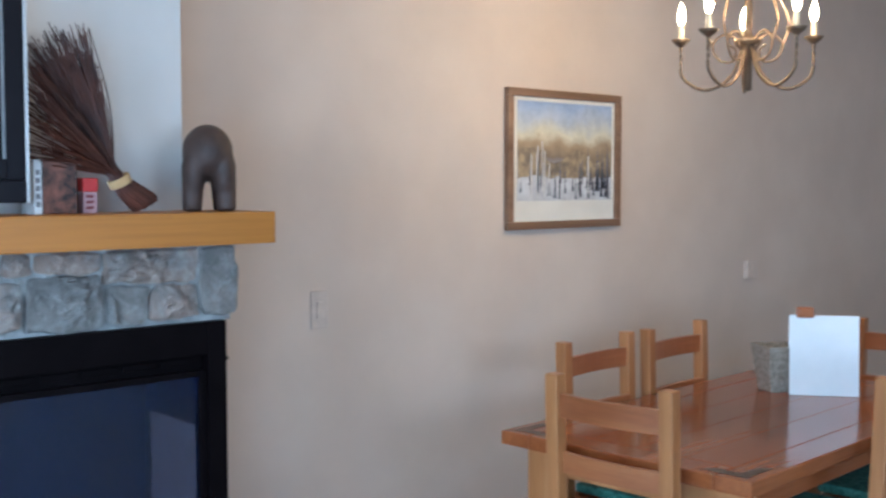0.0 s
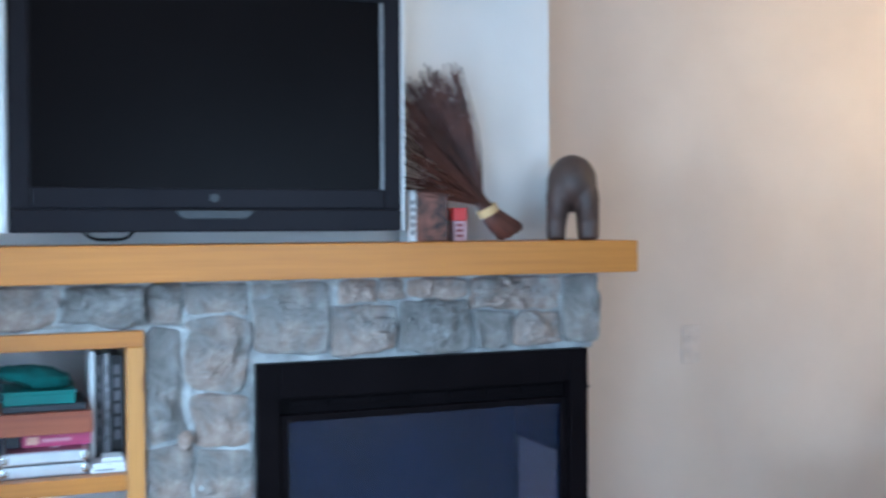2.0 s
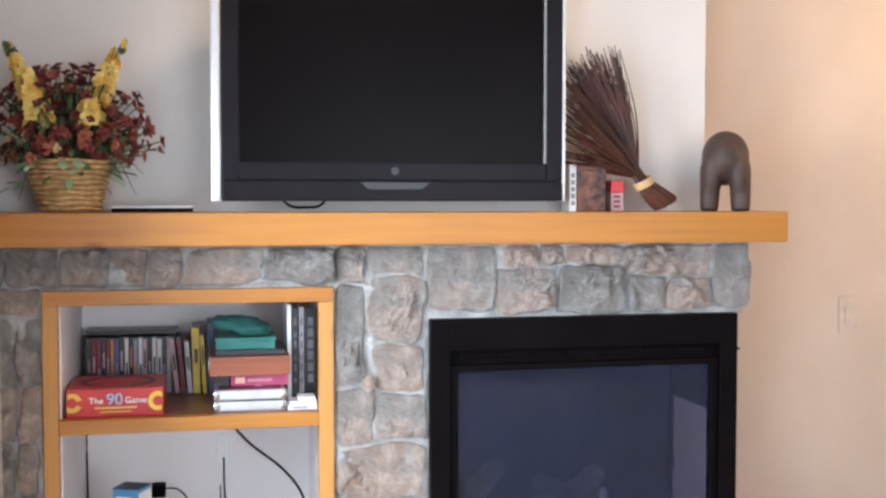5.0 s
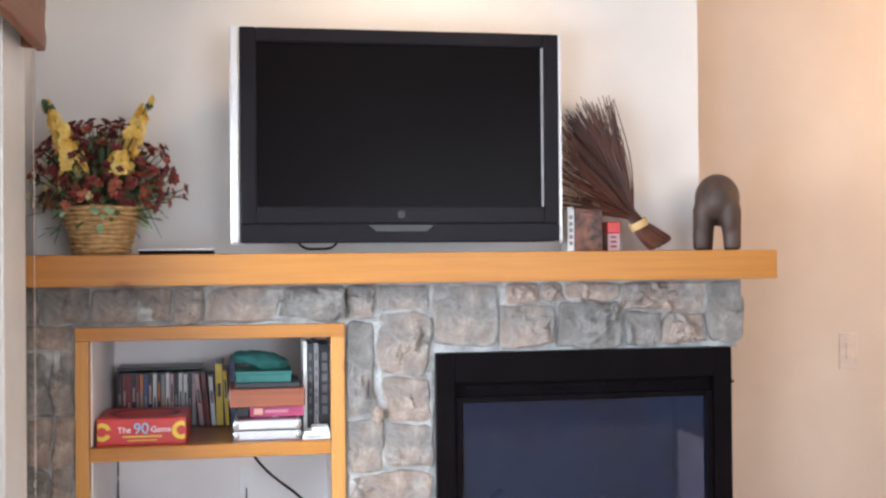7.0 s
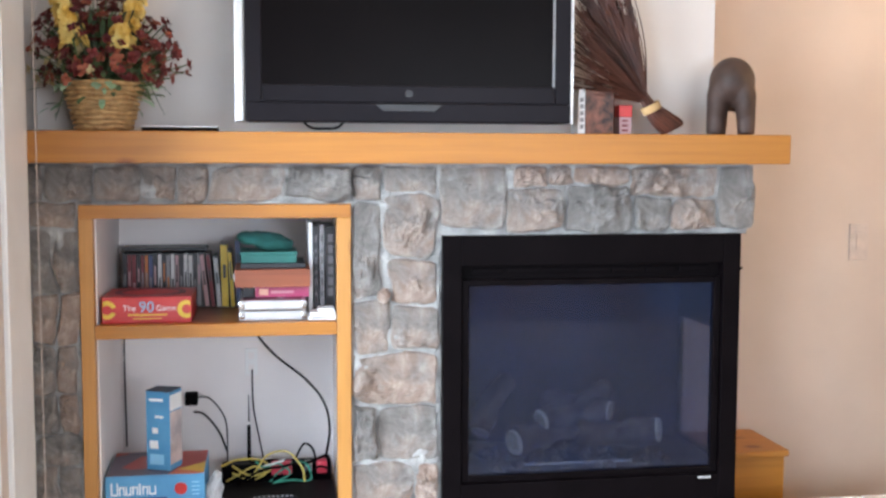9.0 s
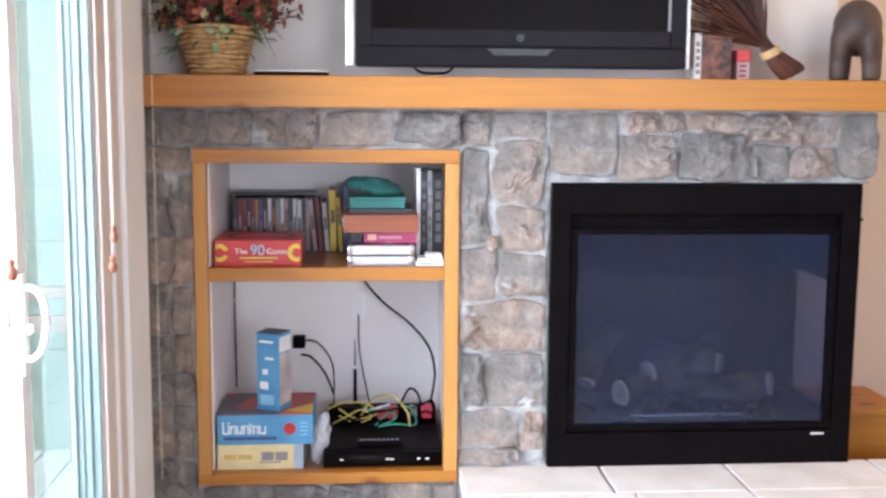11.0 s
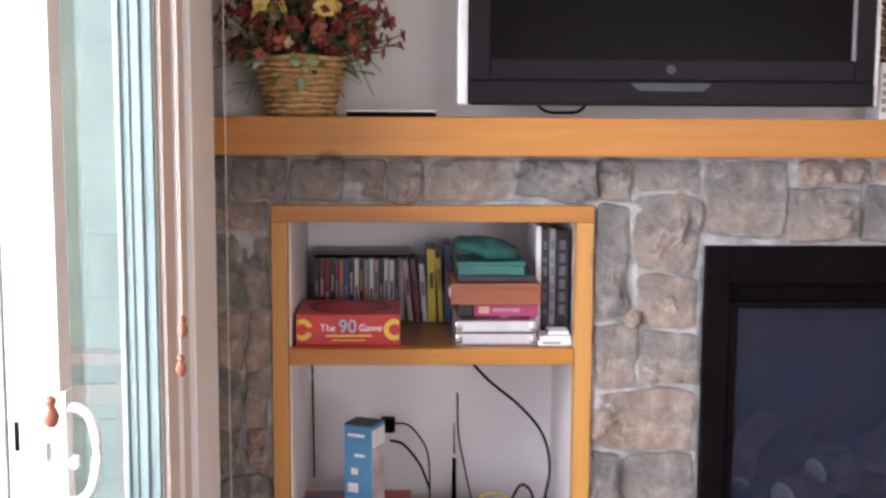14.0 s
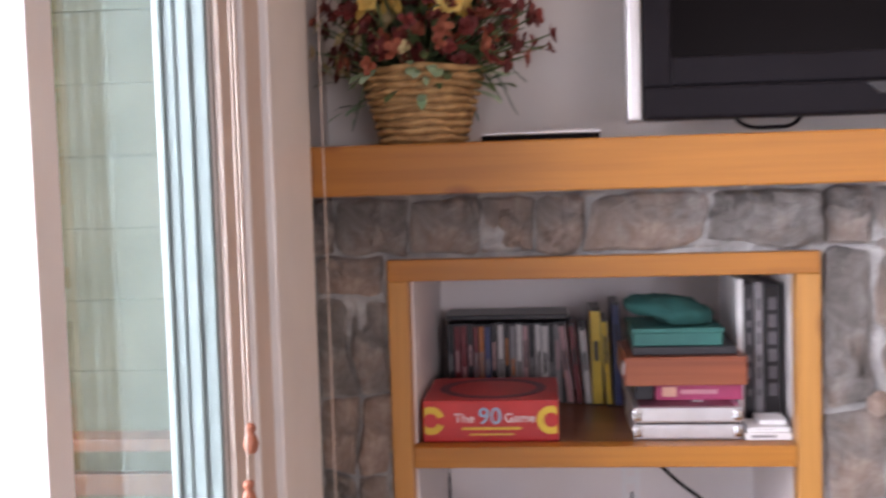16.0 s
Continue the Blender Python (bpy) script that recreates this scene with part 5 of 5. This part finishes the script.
def plastic_bag():
    mat, nodes, links, shader = material("clear_plastic_film", 0.18)
    shader.inputs["Base Color"].default_value = (0.8, 0.8, 0.82, 1)
    shader.inputs["Alpha"].default_value = 0.42
    bm = bmesh.new()
    bmesh.ops.create_icosphere(bm, subdivisions=4, radius=1)
    for v in bm.verts:
        n = noise.fractal(v.co * 2.2, 1, 2, 5)
        v.co = Vector((v.co.x * 0.036 * (1 + 0.3 * n) + v.co.z * 0.018, v.co.y * 0.045, (v.co.z + 1) * 0.085 * (1 + 0.08 * n)))
        v.co += noise.noise_vector(v.co * 55) * 0.008
        v.co.z = max(v.co.z, 0.0)
    ob = link("plastic_bag", bm, mat)
    ob.location = (0.385, 0.09, B0)
    ob.scale = (0.75, 1, 1)
    tagged(ob, "crumpled clear plastic bag beside the receiver", "plastic bag")


plastic_bag()

# ---- dining corner ----
TTX0, TTX1, TTY0, TTY1, TTZ = 3.20, 5.15, -1.165, -0.155, 0.76
DARKINLAY = mottled("dark_inlay", (0.05, 0.03, 0.02), (0.09, 0.055, 0.035), 20, 0.35, 0.1, 80)


def dining_table():
    ob = empty("dining_table", "large varnished oak dining table with dark corner inlays", "table", (4.175, -0.66, 0))
    w = 0.13
    n = 4
    inner = (TTY1 - TTY0 - 2 * w) / n
    for k in range(n):
        part("plank", boxed(TTX0 + w + 0.001, TTX1 - w - 0.001, TTY0 + w + k * inner + 0.0006, TTY0 + w + (k + 1) * inner - 0.0006, TTZ - 0.045, TTZ, 0.0015), OAK, ob)
    for y0 in (TTY0, TTY1 - w):
        part("edge_board", boxed(TTX0, TTX1, y0, y0 + w, TTZ - 0.05, TTZ + 0.0005, 0.006), OAK, ob)
    for x0 in (TTX0, TTX1 - w):
        part("end_board", boxed(x0, x0 + w, TTY0 + w + 0.001, TTY1 - w - 0.001, TTZ - 0.05, TTZ + 0.0005, 0.006), OAK, ob)
    for sx, cx in ((1, TTX0), (-1, TTX1)):
        for sy, cy in ((1, TTY0), (-1, TTY1)):
            bm = bmesh.new()
            a = [(0.035, 0.035), (0.20, 0.035), (0.17, 0.075), (0.075, 0.075), (0.075, 0.17), (0.035, 0.20)]
            lo = [bm.verts.new((cx + sx * p, cy + sy * q, TTZ - 0.002)) for p, q in a]
            hi = [bm.verts.new((cx + sx * p, cy + sy * q, TTZ + 0.0022)) for p, q in a]
            for i in range(6):
                j = (i + 1) % 6
                bm.faces.new((lo[i], lo[j], hi[j], hi[i]))
            bm.faces.new(hi)
            part("corner_inlay", bm, DARKINLAY, ob, "dark brown corner inlay")
    for x0 in (TTX0 + 0.07, TTX1 - 0.16):
        for y0 in (TTY0 + 0.07, TTY1 - 0.16):
            part("leg", boxed(x0, x0 + 0.09, y0, y0 + 0.09, 0, TTZ - 0.05, 0.006), OAK_UP, ob)
    part("apron", boxed(TTX0 + 0.16, TTX1 - 0.16, TTY0 + 0.09, TTY0 + 0.115, TTZ - 0.15, TTZ - 0.05), OAK, ob)
    part("apron", boxed(TTX0 + 0.16, TTX1 - 0.16, TTY1 - 0.115, TTY1 - 0.09, TTZ - 0.15, TTZ - 0.05), OAK, ob)
    part("apron", boxed(TTX0 + 0.09, TTX0 + 0.115, TTY0 + 0.16, TTY1 - 0.16, TTZ - 0.15, TTZ - 0.05), OAK_UP, ob)
    part("apron", boxed(TTX1 - 0.115, TTX1 - 0.09, TTY0 + 0.16, TTY1 - 0.16, TTZ - 0.15, TTZ - 0.05), OAK_UP, ob)
    ob.location = (4.232, -0.565, 0)
    ob.rotation_euler = (0, 0, radians(3))


dining_table()
GREENCLOTH = mottled("green_patterned_cloth", (0.01, 0.07, 0.05), (0.08, 0.20, 0.15), 40, 0.9, 0.3, 120)


def dining_chair():
    """Faces +x, its back posts at x = 0; the seat reaches to x = 0.44."""
    ob = empty("dining_chair", "oak ladder-back dining chair with green patterned seat at the table", "chair", (0, 0, 0), "chairs round the table")
    hw, top = 0.22, 1.03
    for s in (-1, 1):
        bm = bmesh.new()
        box(bm, -0.025, 0.025, s * hw - 0.025, s * hw + 0.025, 0, top, 0.005)
        for v in bm.verts:
            if v.co.z > 0.5:
                v.co.x -= (v.co.z - 0.5) * 0.10
            elif v.co.z < 0.3:
                v.co.x -= 0.02
        bmesh.ops.subdivide_edges(bm, edges=[e for e in bm.edges if abs(e.verts[0].co.z - e.verts[1].co.z) > 0.3], cuts=4)
        part("back_post", bm, OAK_UP, ob)
        part("leg", boxed(0.38, 0.425, s * hw - 0.022, s * hw + 0.022, 0, 0.43, 0.004), OAK_UP, ob)
        part("side_stretcher", boxed(0.02, 0.38, s * hw - 0.012, s * hw + 0.012, 0.20, 0.235, 0.003), OAK, ob)
        part("seat_rail", boxed(0.02, 0.38, s * hw - 0.014, s * hw + 0.014, 0.37, 0.43, 0.003), OAK, ob)
    for z0, z1, dx in ((0.885, 0.965, -0.042), (0.695, 0.765, -0.022)):
        bm = bmesh.new()
        box(bm, dx - 0.011, dx + 0.011, -hw + 0.02, hw - 0.02, z0, z1, 0.003)
        bmesh.ops.subdivide_edges(bm, edges=[e for e in bm.edges if abs(e.verts[0].co.y - e.verts[1].co.y) > 0.2], cuts=6)
        for v in bm.verts:
            v.co.x -= 0.025 * (1 - (v.co.y / hw) ** 2)
        part("back_slat", bm, REDWOOD, ob, "reddish oak back slat")
    part("seat_rail", boxed(0.38, 0.42, -hw + 0.02, hw - 0.02, 0.37, 0.43, 0.003), OAK, ob)
    part("seat_rail", boxed(-0.014, 0.014, -hw + 0.02, hw - 0.02, 0.37, 0.43, 0.003), OAK, ob)
    part("seat", boxed(0.0, 0.45, -hw + 0.01, hw - 0.01, 0.432, 0.47, 0.012), GREENCLOTH, ob, "dark green patterned seat cushion")
    return ob


chair = dining_chair()
chair.location = (3.190, -0.688, 0)
chair.rotation_euler = (0, 0, radians(4))
for x, y, a in ((3.905, -0.055, -86), (4.475, -0.035, -86), (4.083, -1.185, 93), (4.64, -1.16, 92), (5.28, -0.654, 183)):
    copy_thing(chair, pose(x, y, 0, 0, 0, a))

ob = empty("menu_binder", "white glossy binder standing upright on the dining table", "binder", (4.70, -0.58, TTZ))
m = pose(4.70, -0.585, TTZ, 0, 0, -52.5)
part("front_cover", boxed(-0.142, 0.142, -0.004, 0.0, 0.001, 0.342, 0.002, m=m @ pose(0, 0, 0, -6)), mottled("glossy_white_sheet", (0.72, 0.75, 0.78), (0.80, 0.82, 0.85), 4, 0.18, 0.05, 12), ob)
part("back_cover", boxed(-0.142, 0.142, 0.0, 0.004, 0.001, 0.339, 0.002, m=m @ pose(0, 0.085, 0, 8)), WHITECARD, ob)
part("clip", boxed(-0.115, -0.04, 0.02, 0.06, 0.328, 0.375, 0.012, m=m), REDWOOD, ob, "reddish wooden top block")
BURLAP = mottled("grey_wicker", (0.22, 0.18, 0.14), (0.38, 0.32, 0.26), 60, 0.8, 0.4, 150)
ob = empty("napkin_basket", "small grey-brown woven basket on the dining table", "basket", (4.66, -0.36, TTZ))
bm = bmesh.new()
bmesh.ops.create_cone(bm, cap_ends=False, segments=4, radius1=0.085, radius2=0.12, depth=0.2)
bmesh.ops.transform(bm, matrix=pose(4.68, -0.375, TTZ + 0.101, 0, 0, 15), verts=bm.verts)
bmesh.ops.solidify(bm, geom=bm.faces, thickness=0.006)
part("sides", bm, BURLAP, ob)
bm = bmesh.new()
bmesh.ops.create_cone(bm, cap_ends=True, segments=4, radius1=0.080, radius2=0.082, depth=0.006)
bmesh.ops.transform(bm, matrix=pose(4.68, -0.375, TTZ + 0.004, 0, 0, 15), verts=bm.verts)
part("bottom", bm, BURLAP, ob)
part("contents", boxed(-0.06, 0.06, -0.05, 0.05, 0.02, 0.17, 0.004, m=pose(4.68, -0.375, TTZ, 0, 0, 60)), plain("paper_napkins", (0.55, 0.48, 0.38), 0.9), ob)


SPRUCE = plain("print_spruce", (0.16, 0.15, 0.17), 0.6)


def landscape():
    mat, nodes, links, shader = material("snowy_landscape_print", 0.5)
    coord, sep = nodes.new("ShaderNodeTexCoord"), nodes.new("ShaderNodeSeparateXYZ")
    links.new(coord.outputs["Generated"], sep.inputs[0])
    wob = noise_of(nodes, links, 7, 3)
    add = nodes.new("ShaderNodeMath")
    add.operation = 'MULTIPLY_ADD'
    add.inputs[1].default_value, add.inputs[2].default_value = 0.30, -0.15
    links.new(wob.outputs[0], add.inputs[0])
    total = nodes.new("ShaderNodeMath")
    links.new(sep.outputs["Z"], total.inputs[0])
    links.new(add.outputs[0], total.inputs[1])
    bands = ramp_of(nodes, ((0.0, (0.55, 0.52, 0.52)), (0.22, (0.62, 0.60, 0.62)), (0.36, (0.30, 0.28, 0.29)), (0.46, (0.24, 0.17, 0.11)), (0.58, (0.42, 0.29, 0.17)),
                            (0.66, (0.66, 0.58, 0.42)), (0.82, (0.48, 0.50, 0.56)), (1.0, (0.32, 0.38, 0.54))))
    links.new(total.outputs[0], bands.inputs[0])
    fleck = noise_of(nodes, links, 16, 3)
    spots = ramp_of(nodes, ((0.3, (0.7, 0.68, 0.67)), (0.65, (1, 1, 1))))
    links.new(fleck.outputs[0], spots.inputs[0])
    mix = nodes.new("ShaderNodeMixRGB")
    mix.blend_type = 'MULTIPLY'
    mix.inputs[0].default_value = 0.7
    links.new(bands.outputs[0], mix.inputs[1])
    links.new(spots.outputs[0], mix.inputs[2])
    links.new(mix.outputs[0], shader.inputs["Base Color"])
    return mat


def picture():
    x0, x1, z0, z1, w = 3.916, 4.712, 1.451, 2.09, 0.036
    FRAME = wooden("picture_frame_wood", (0.16, 0.085, 0.045), (0.22, 0.12, 0.07), (0.29, 0.17, 0.10), 0, 0.4, 9)
    ob = empty("framed_picture", "brown wooden framed snowy mountain landscape print on the wall", "picture", (4.34, YP, z0))
    for a, b, c, d in ((x0, x1, z0, z0 + w), (x0, x1, z1 - w, z1), (x0, x0 + w, z0 + w, z1 - w), (x1 - w, x1, z0 + w, z1 - w)):
        part("frame_side", boxed(a, b, YP - 0.03, YP - 0.002, c, d, 0.004), FRAME, ob)
    part("mat_board", boxed(x0 + w, x1 - w, YP - 0.012, YP - 0.006, z0 + w, z1 - w), mottled("cream_mat", (0.66, 0.60, 0.52), (0.72, 0.66, 0.58), 5, 0.7, 0.0), ob, "cream mat board")
    part("print", boxed(x0 + 0.073, x1 - 0.058, YP - 0.014, YP - 0.0125, z0 + 0.130, z1 - 0.054), landscape(), ob, "snowy forest with blue sky")
    rnd = random.Random(2)
    lo, hi = z0 + 0.150, z0 + 0.30
    bm = bmesh.new()
    ridge = [(x0 + 0.075 + (x1 - x0 - 0.135) * k / 24, hi + 0.02 + 0.030 * math.sin(k * 0.55) + 0.012 * rnd.random() + 0.03 * abs(k - 12) / 12) for k in range(25)]
    top = [bm.verts.new((x, YP - 0.0143, z)) for x, z in ridge]
    bot = [bm.verts.new((x, YP - 0.0143, hi - 0.05 - 0.02 * rnd.random())) for x, z in ridge]
    for k in range(24):
        bm.faces.new((bot[k], bot[k + 1], top[k + 1], top[k]))
    part("painted_hill", bm, mottled("print_hill", (0.16, 0.12, 0.09), (0.42, 0.30, 0.17), 22, 0.6, 0.0), ob, "ochre wooded hill")
    for i in range(34):
        u = rnd.random()
        px = x0 + 0.09 + (x1 - x0 - 0.165) * (u if i % 3 else 0.72 + 0.28 * u)
        h, zb = rnd.uniform(0.05, 0.14) * (1.5 if i % 3 == 0 else 1.0), lo + rnd.uniform(-0.01, 0.07)
        bm = bmesh.new()
        for k in range(9):
            w2 = (0.006 + 0.012 * rnd.random()) * (1 - k / 9.5)
            z = zb + h * k / 9
            tip = [bm.verts.new((px + sx, YP - 0.0147, z + dz)) for sx, dz in ((-w2, -0.004), (w2, -0.004), (0.002, h / 6))]
            bm.faces.new(tip)
        part("painted_tree", bm, SPRUCE, ob)
    for i in range(11):
        px = x0 + 0.09 + rnd.choice((0.02, 0.10, 0.16, 0.22, 0.45, 0.56)) * (x1 - x0) + rnd.uniform(-0.02, 0.04)
        zb, h = lo + rnd.uniform(-0.01, 0.03), rnd.uniform(0.12, 0.24)
        part("painted_trunk", boxed(px - 0.003, px + 0.004, YP - 0.0156, YP - 0.0151, zb, zb + h), BIRCH, ob)


BIRCH = plain("print_birch", (0.62, 0.58, 0.55), 0.6)
picture()

PLATE = plain("wall_plate_plastic", (0.57, 0.455, 0.38), 0.45)
for name, x0, x1, z0, z1 in (("light_switch", 2.855, 2.935, 1.10, 1.245), ("thermostat", 5.86, 5.97, 1.12, 1.22)):
    ob = empty(name, "white plastic light switch plate on the wall" if name == "light_switch" else "ivory thermostat box on the wall", name.replace("_", " "), (x0, YP, z0))
    part("plate", boxed(x0, x1, YP - (0.007 if name == "light_switch" else 0.03), YP - 0.0005, z0, z1, 0.003), PLATE, ob)
    part("rocker", boxed(x0 + 0.026, x1 - 0.026, YP - 0.012 if name == "light_switch" else YP - 0.034, YP - 0.0065, z0 + 0.04, z1 - 0.04, 0.002), PLATE, ob)

# chandelier
CHX, CHY, CHZ = 4.05, -0.60, 2.01
BULB = glowing("lit_bulb", (1.0, 0.72, 0.38), 60)
CANDLE = plain("ivory_candle_sleeve", (0.75, 0.62, 0.40), 0.5)


def chandelier():
    ob = empty("chandelier", "bronze scrolled iron chandelier with lit candle bulbs over the table", "chandelier", (CHX, CHY, CHZ))
    c = Vector((CHX, CHY, CHZ))
    bm = bmesh.new()
    lathe(bm, [(0.012, 0.0), (0.016, 0.004), (0.016, 0.17), (0.05, 0.178), (0.055, 0.19), (0.02, 0.20), (0.014, 0.22), (0.014, 0.62), (0.02, 0.64), (0.008, 0.66)], 20, Matrix.Translation(c))
    part("stem", bm, IRON, ob, "", True)
    bm = bmesh.new()
    rod(bm, c + Vector((0, 0, 0.65)), (CHX, CHY, CEIL - 0.03), 0.006)
    part("hanging_rod", bm, IRON, ob)
    bm = bmesh.new()
    lathe(bm, [(0.06, CEIL - 0.03), (0.06, CEIL)], 20, Matrix.Translation((CHX, CHY, 0)))
    part("ceiling_cap", bm, IRON, ob)
    for k in range(5):
        a = radians(72 * k + 36)
        d = Vector((math.cos(a), math.sin(a), 0))

        def at(r, z):
            return c + d * r + Vector((0, 0, z))
        bm = bmesh.new()
        tube(bm, bent([at(0.02, 0.17), at(0.05, 0.075), at(0.11, 0.02), at(0.18, 0.012), at(0.25, 0.06), at(0.258, 0.13), at(0.258, 0.185)], 6), 0.0065, 7)
        arm = part("arm", bm, IRON, ob, "", True)
        bm = bmesh.new()
        tube(bm, bent([at(0.03, 0.19), at(0.09, 0.215), at(0.135, 0.175), at(0.11, 0.12), at(0.06, 0.11), at(0.045, 0.15), at(0.07, 0.175)], 5), 0.005, 6)
        tube(bm, bent([at(0.13, 0.16), at(0.16, 0.25), at(0.12, 0.36), at(0.06, 0.48), at(0.016, 0.56)], 5), 0.005, 6)
        part("scroll", bm, IRON, arm, "", True)
        bm = bmesh.new()
        lathe(bm, [(0.008, 0.178), (0.03, 0.196), (0.038, 0.206), (0.03, 0.206), (0.01, 0.196)], 16, Matrix.Translation(c + d * 0.258))
        part("drip_pan", bm, IRON, arm, "", True)
        bm = bmesh.new()
        rod(bm, at(0.258, 0.198), at(0.258, 0.262), 0.011, None, 12)
        part("candle_sleeve", bm, CANDLE, arm, "ivory candle sleeve")
        bm = bmesh.new()
        lathe(bm, [(0.006, 0.262), (0.013, 0.28), (0.0155, 0.295), (0.011, 0.318), (0.004, 0.342), (0.001, 0.35)], 14, Matrix.Translation(c + d * 0.258))
        part("bulb", bm, BULB, arm, "glowing flame-shaped bulb", True).visible_shadow = False
        lamp("chandelier_light", "POINT", 10.5, (1.0, 0.66, 0.34), Matrix.Translation(at(0.258, 0.30)), 0.015)


chandelier()

# ---- outdoors ----
# unseen ground, coloured blue so that the fire glass reflects a cool tone
GROUND = mottled("blue_tinted_ground", (0.17, 0.21, 0.28), (0.23, 0.27, 0.34), 0.6, 0.95, 0.5, 20)
bm = bmesh.new()
bmesh.ops.create_grid(bm, x_segments=1, y_segments=1, size=600)
bmesh.ops.translate(bm, verts=bm.verts, vec=(0, 0, -0.35))
structure("ground", bm, GROUND, "unseen ground outside, tinted blue for its reflection in the fire glass", "ground")
deck = empty("deck", "pale grey wooden deck outside the patio door", "deck", (-1.4, -1, -0.05))
DECK = wooden("deck_wood", (0.34, 0.31, 0.28), (0.42, 0.39, 0.36), (0.50, 0.47, 0.44), 1, 0.8, 9)
for k in range(16):
    part("board", boxed(-0.45 - 0.145 * k, -0.312 - 0.145 * k, -5, 4, -0.08, -0.04, 0.003), DECK, deck)
bm = bmesh.new()
for y0 in (-4.8, -1.9, 1.0, 3.8):
    box(bm, -2.5, -0.35, y0, y0 + 0.1, -0.35, -0.081)
part("joist", bm, DECK, deck)


SIDING = mottled("pale_yellow_siding", (0.155, 0.13, 0.072), (0.215, 0.175, 0.105), 3, 0.8, 0.3, 40)
side = structure("wall_balcony", boxed(-4.5, -0.30, 1.42, 1.55, -0.35, 4.0), SIDING, "tan lapped plank siding wall at the end of the deck", "wall")
for k in range(17):
    bm = bmesh.new()
    z = -0.3 + 0.24 * k
    box(bm, -4.5, -0.31, 1.395 + 0.004 * (k % 2), 1.42, z, z + 0.238)
    part("plank", bm, SIDING, side)
rail = empty("deck_railing", "reddish brown wooden railing on the deck", "railing", (-1.5, 1.15, -0.04))
part("top_rail", boxed(-4.2, -0.6, 1.08, 1.20, 0.70, 0.74, 0.005), RUSTIC, rail)
part("lower_rail", boxed(-4.2, -0.6, 1.12, 1.16, 0.55, 0.62, 0.005), RUSTIC, rail)
for k in range(5):
    part("post", boxed(-4.1 + 0.85 * k, -4.01 + 0.85 * k, 1.095, 1.185, -0.04, 0.70, 0.005), RUSTIC, rail)
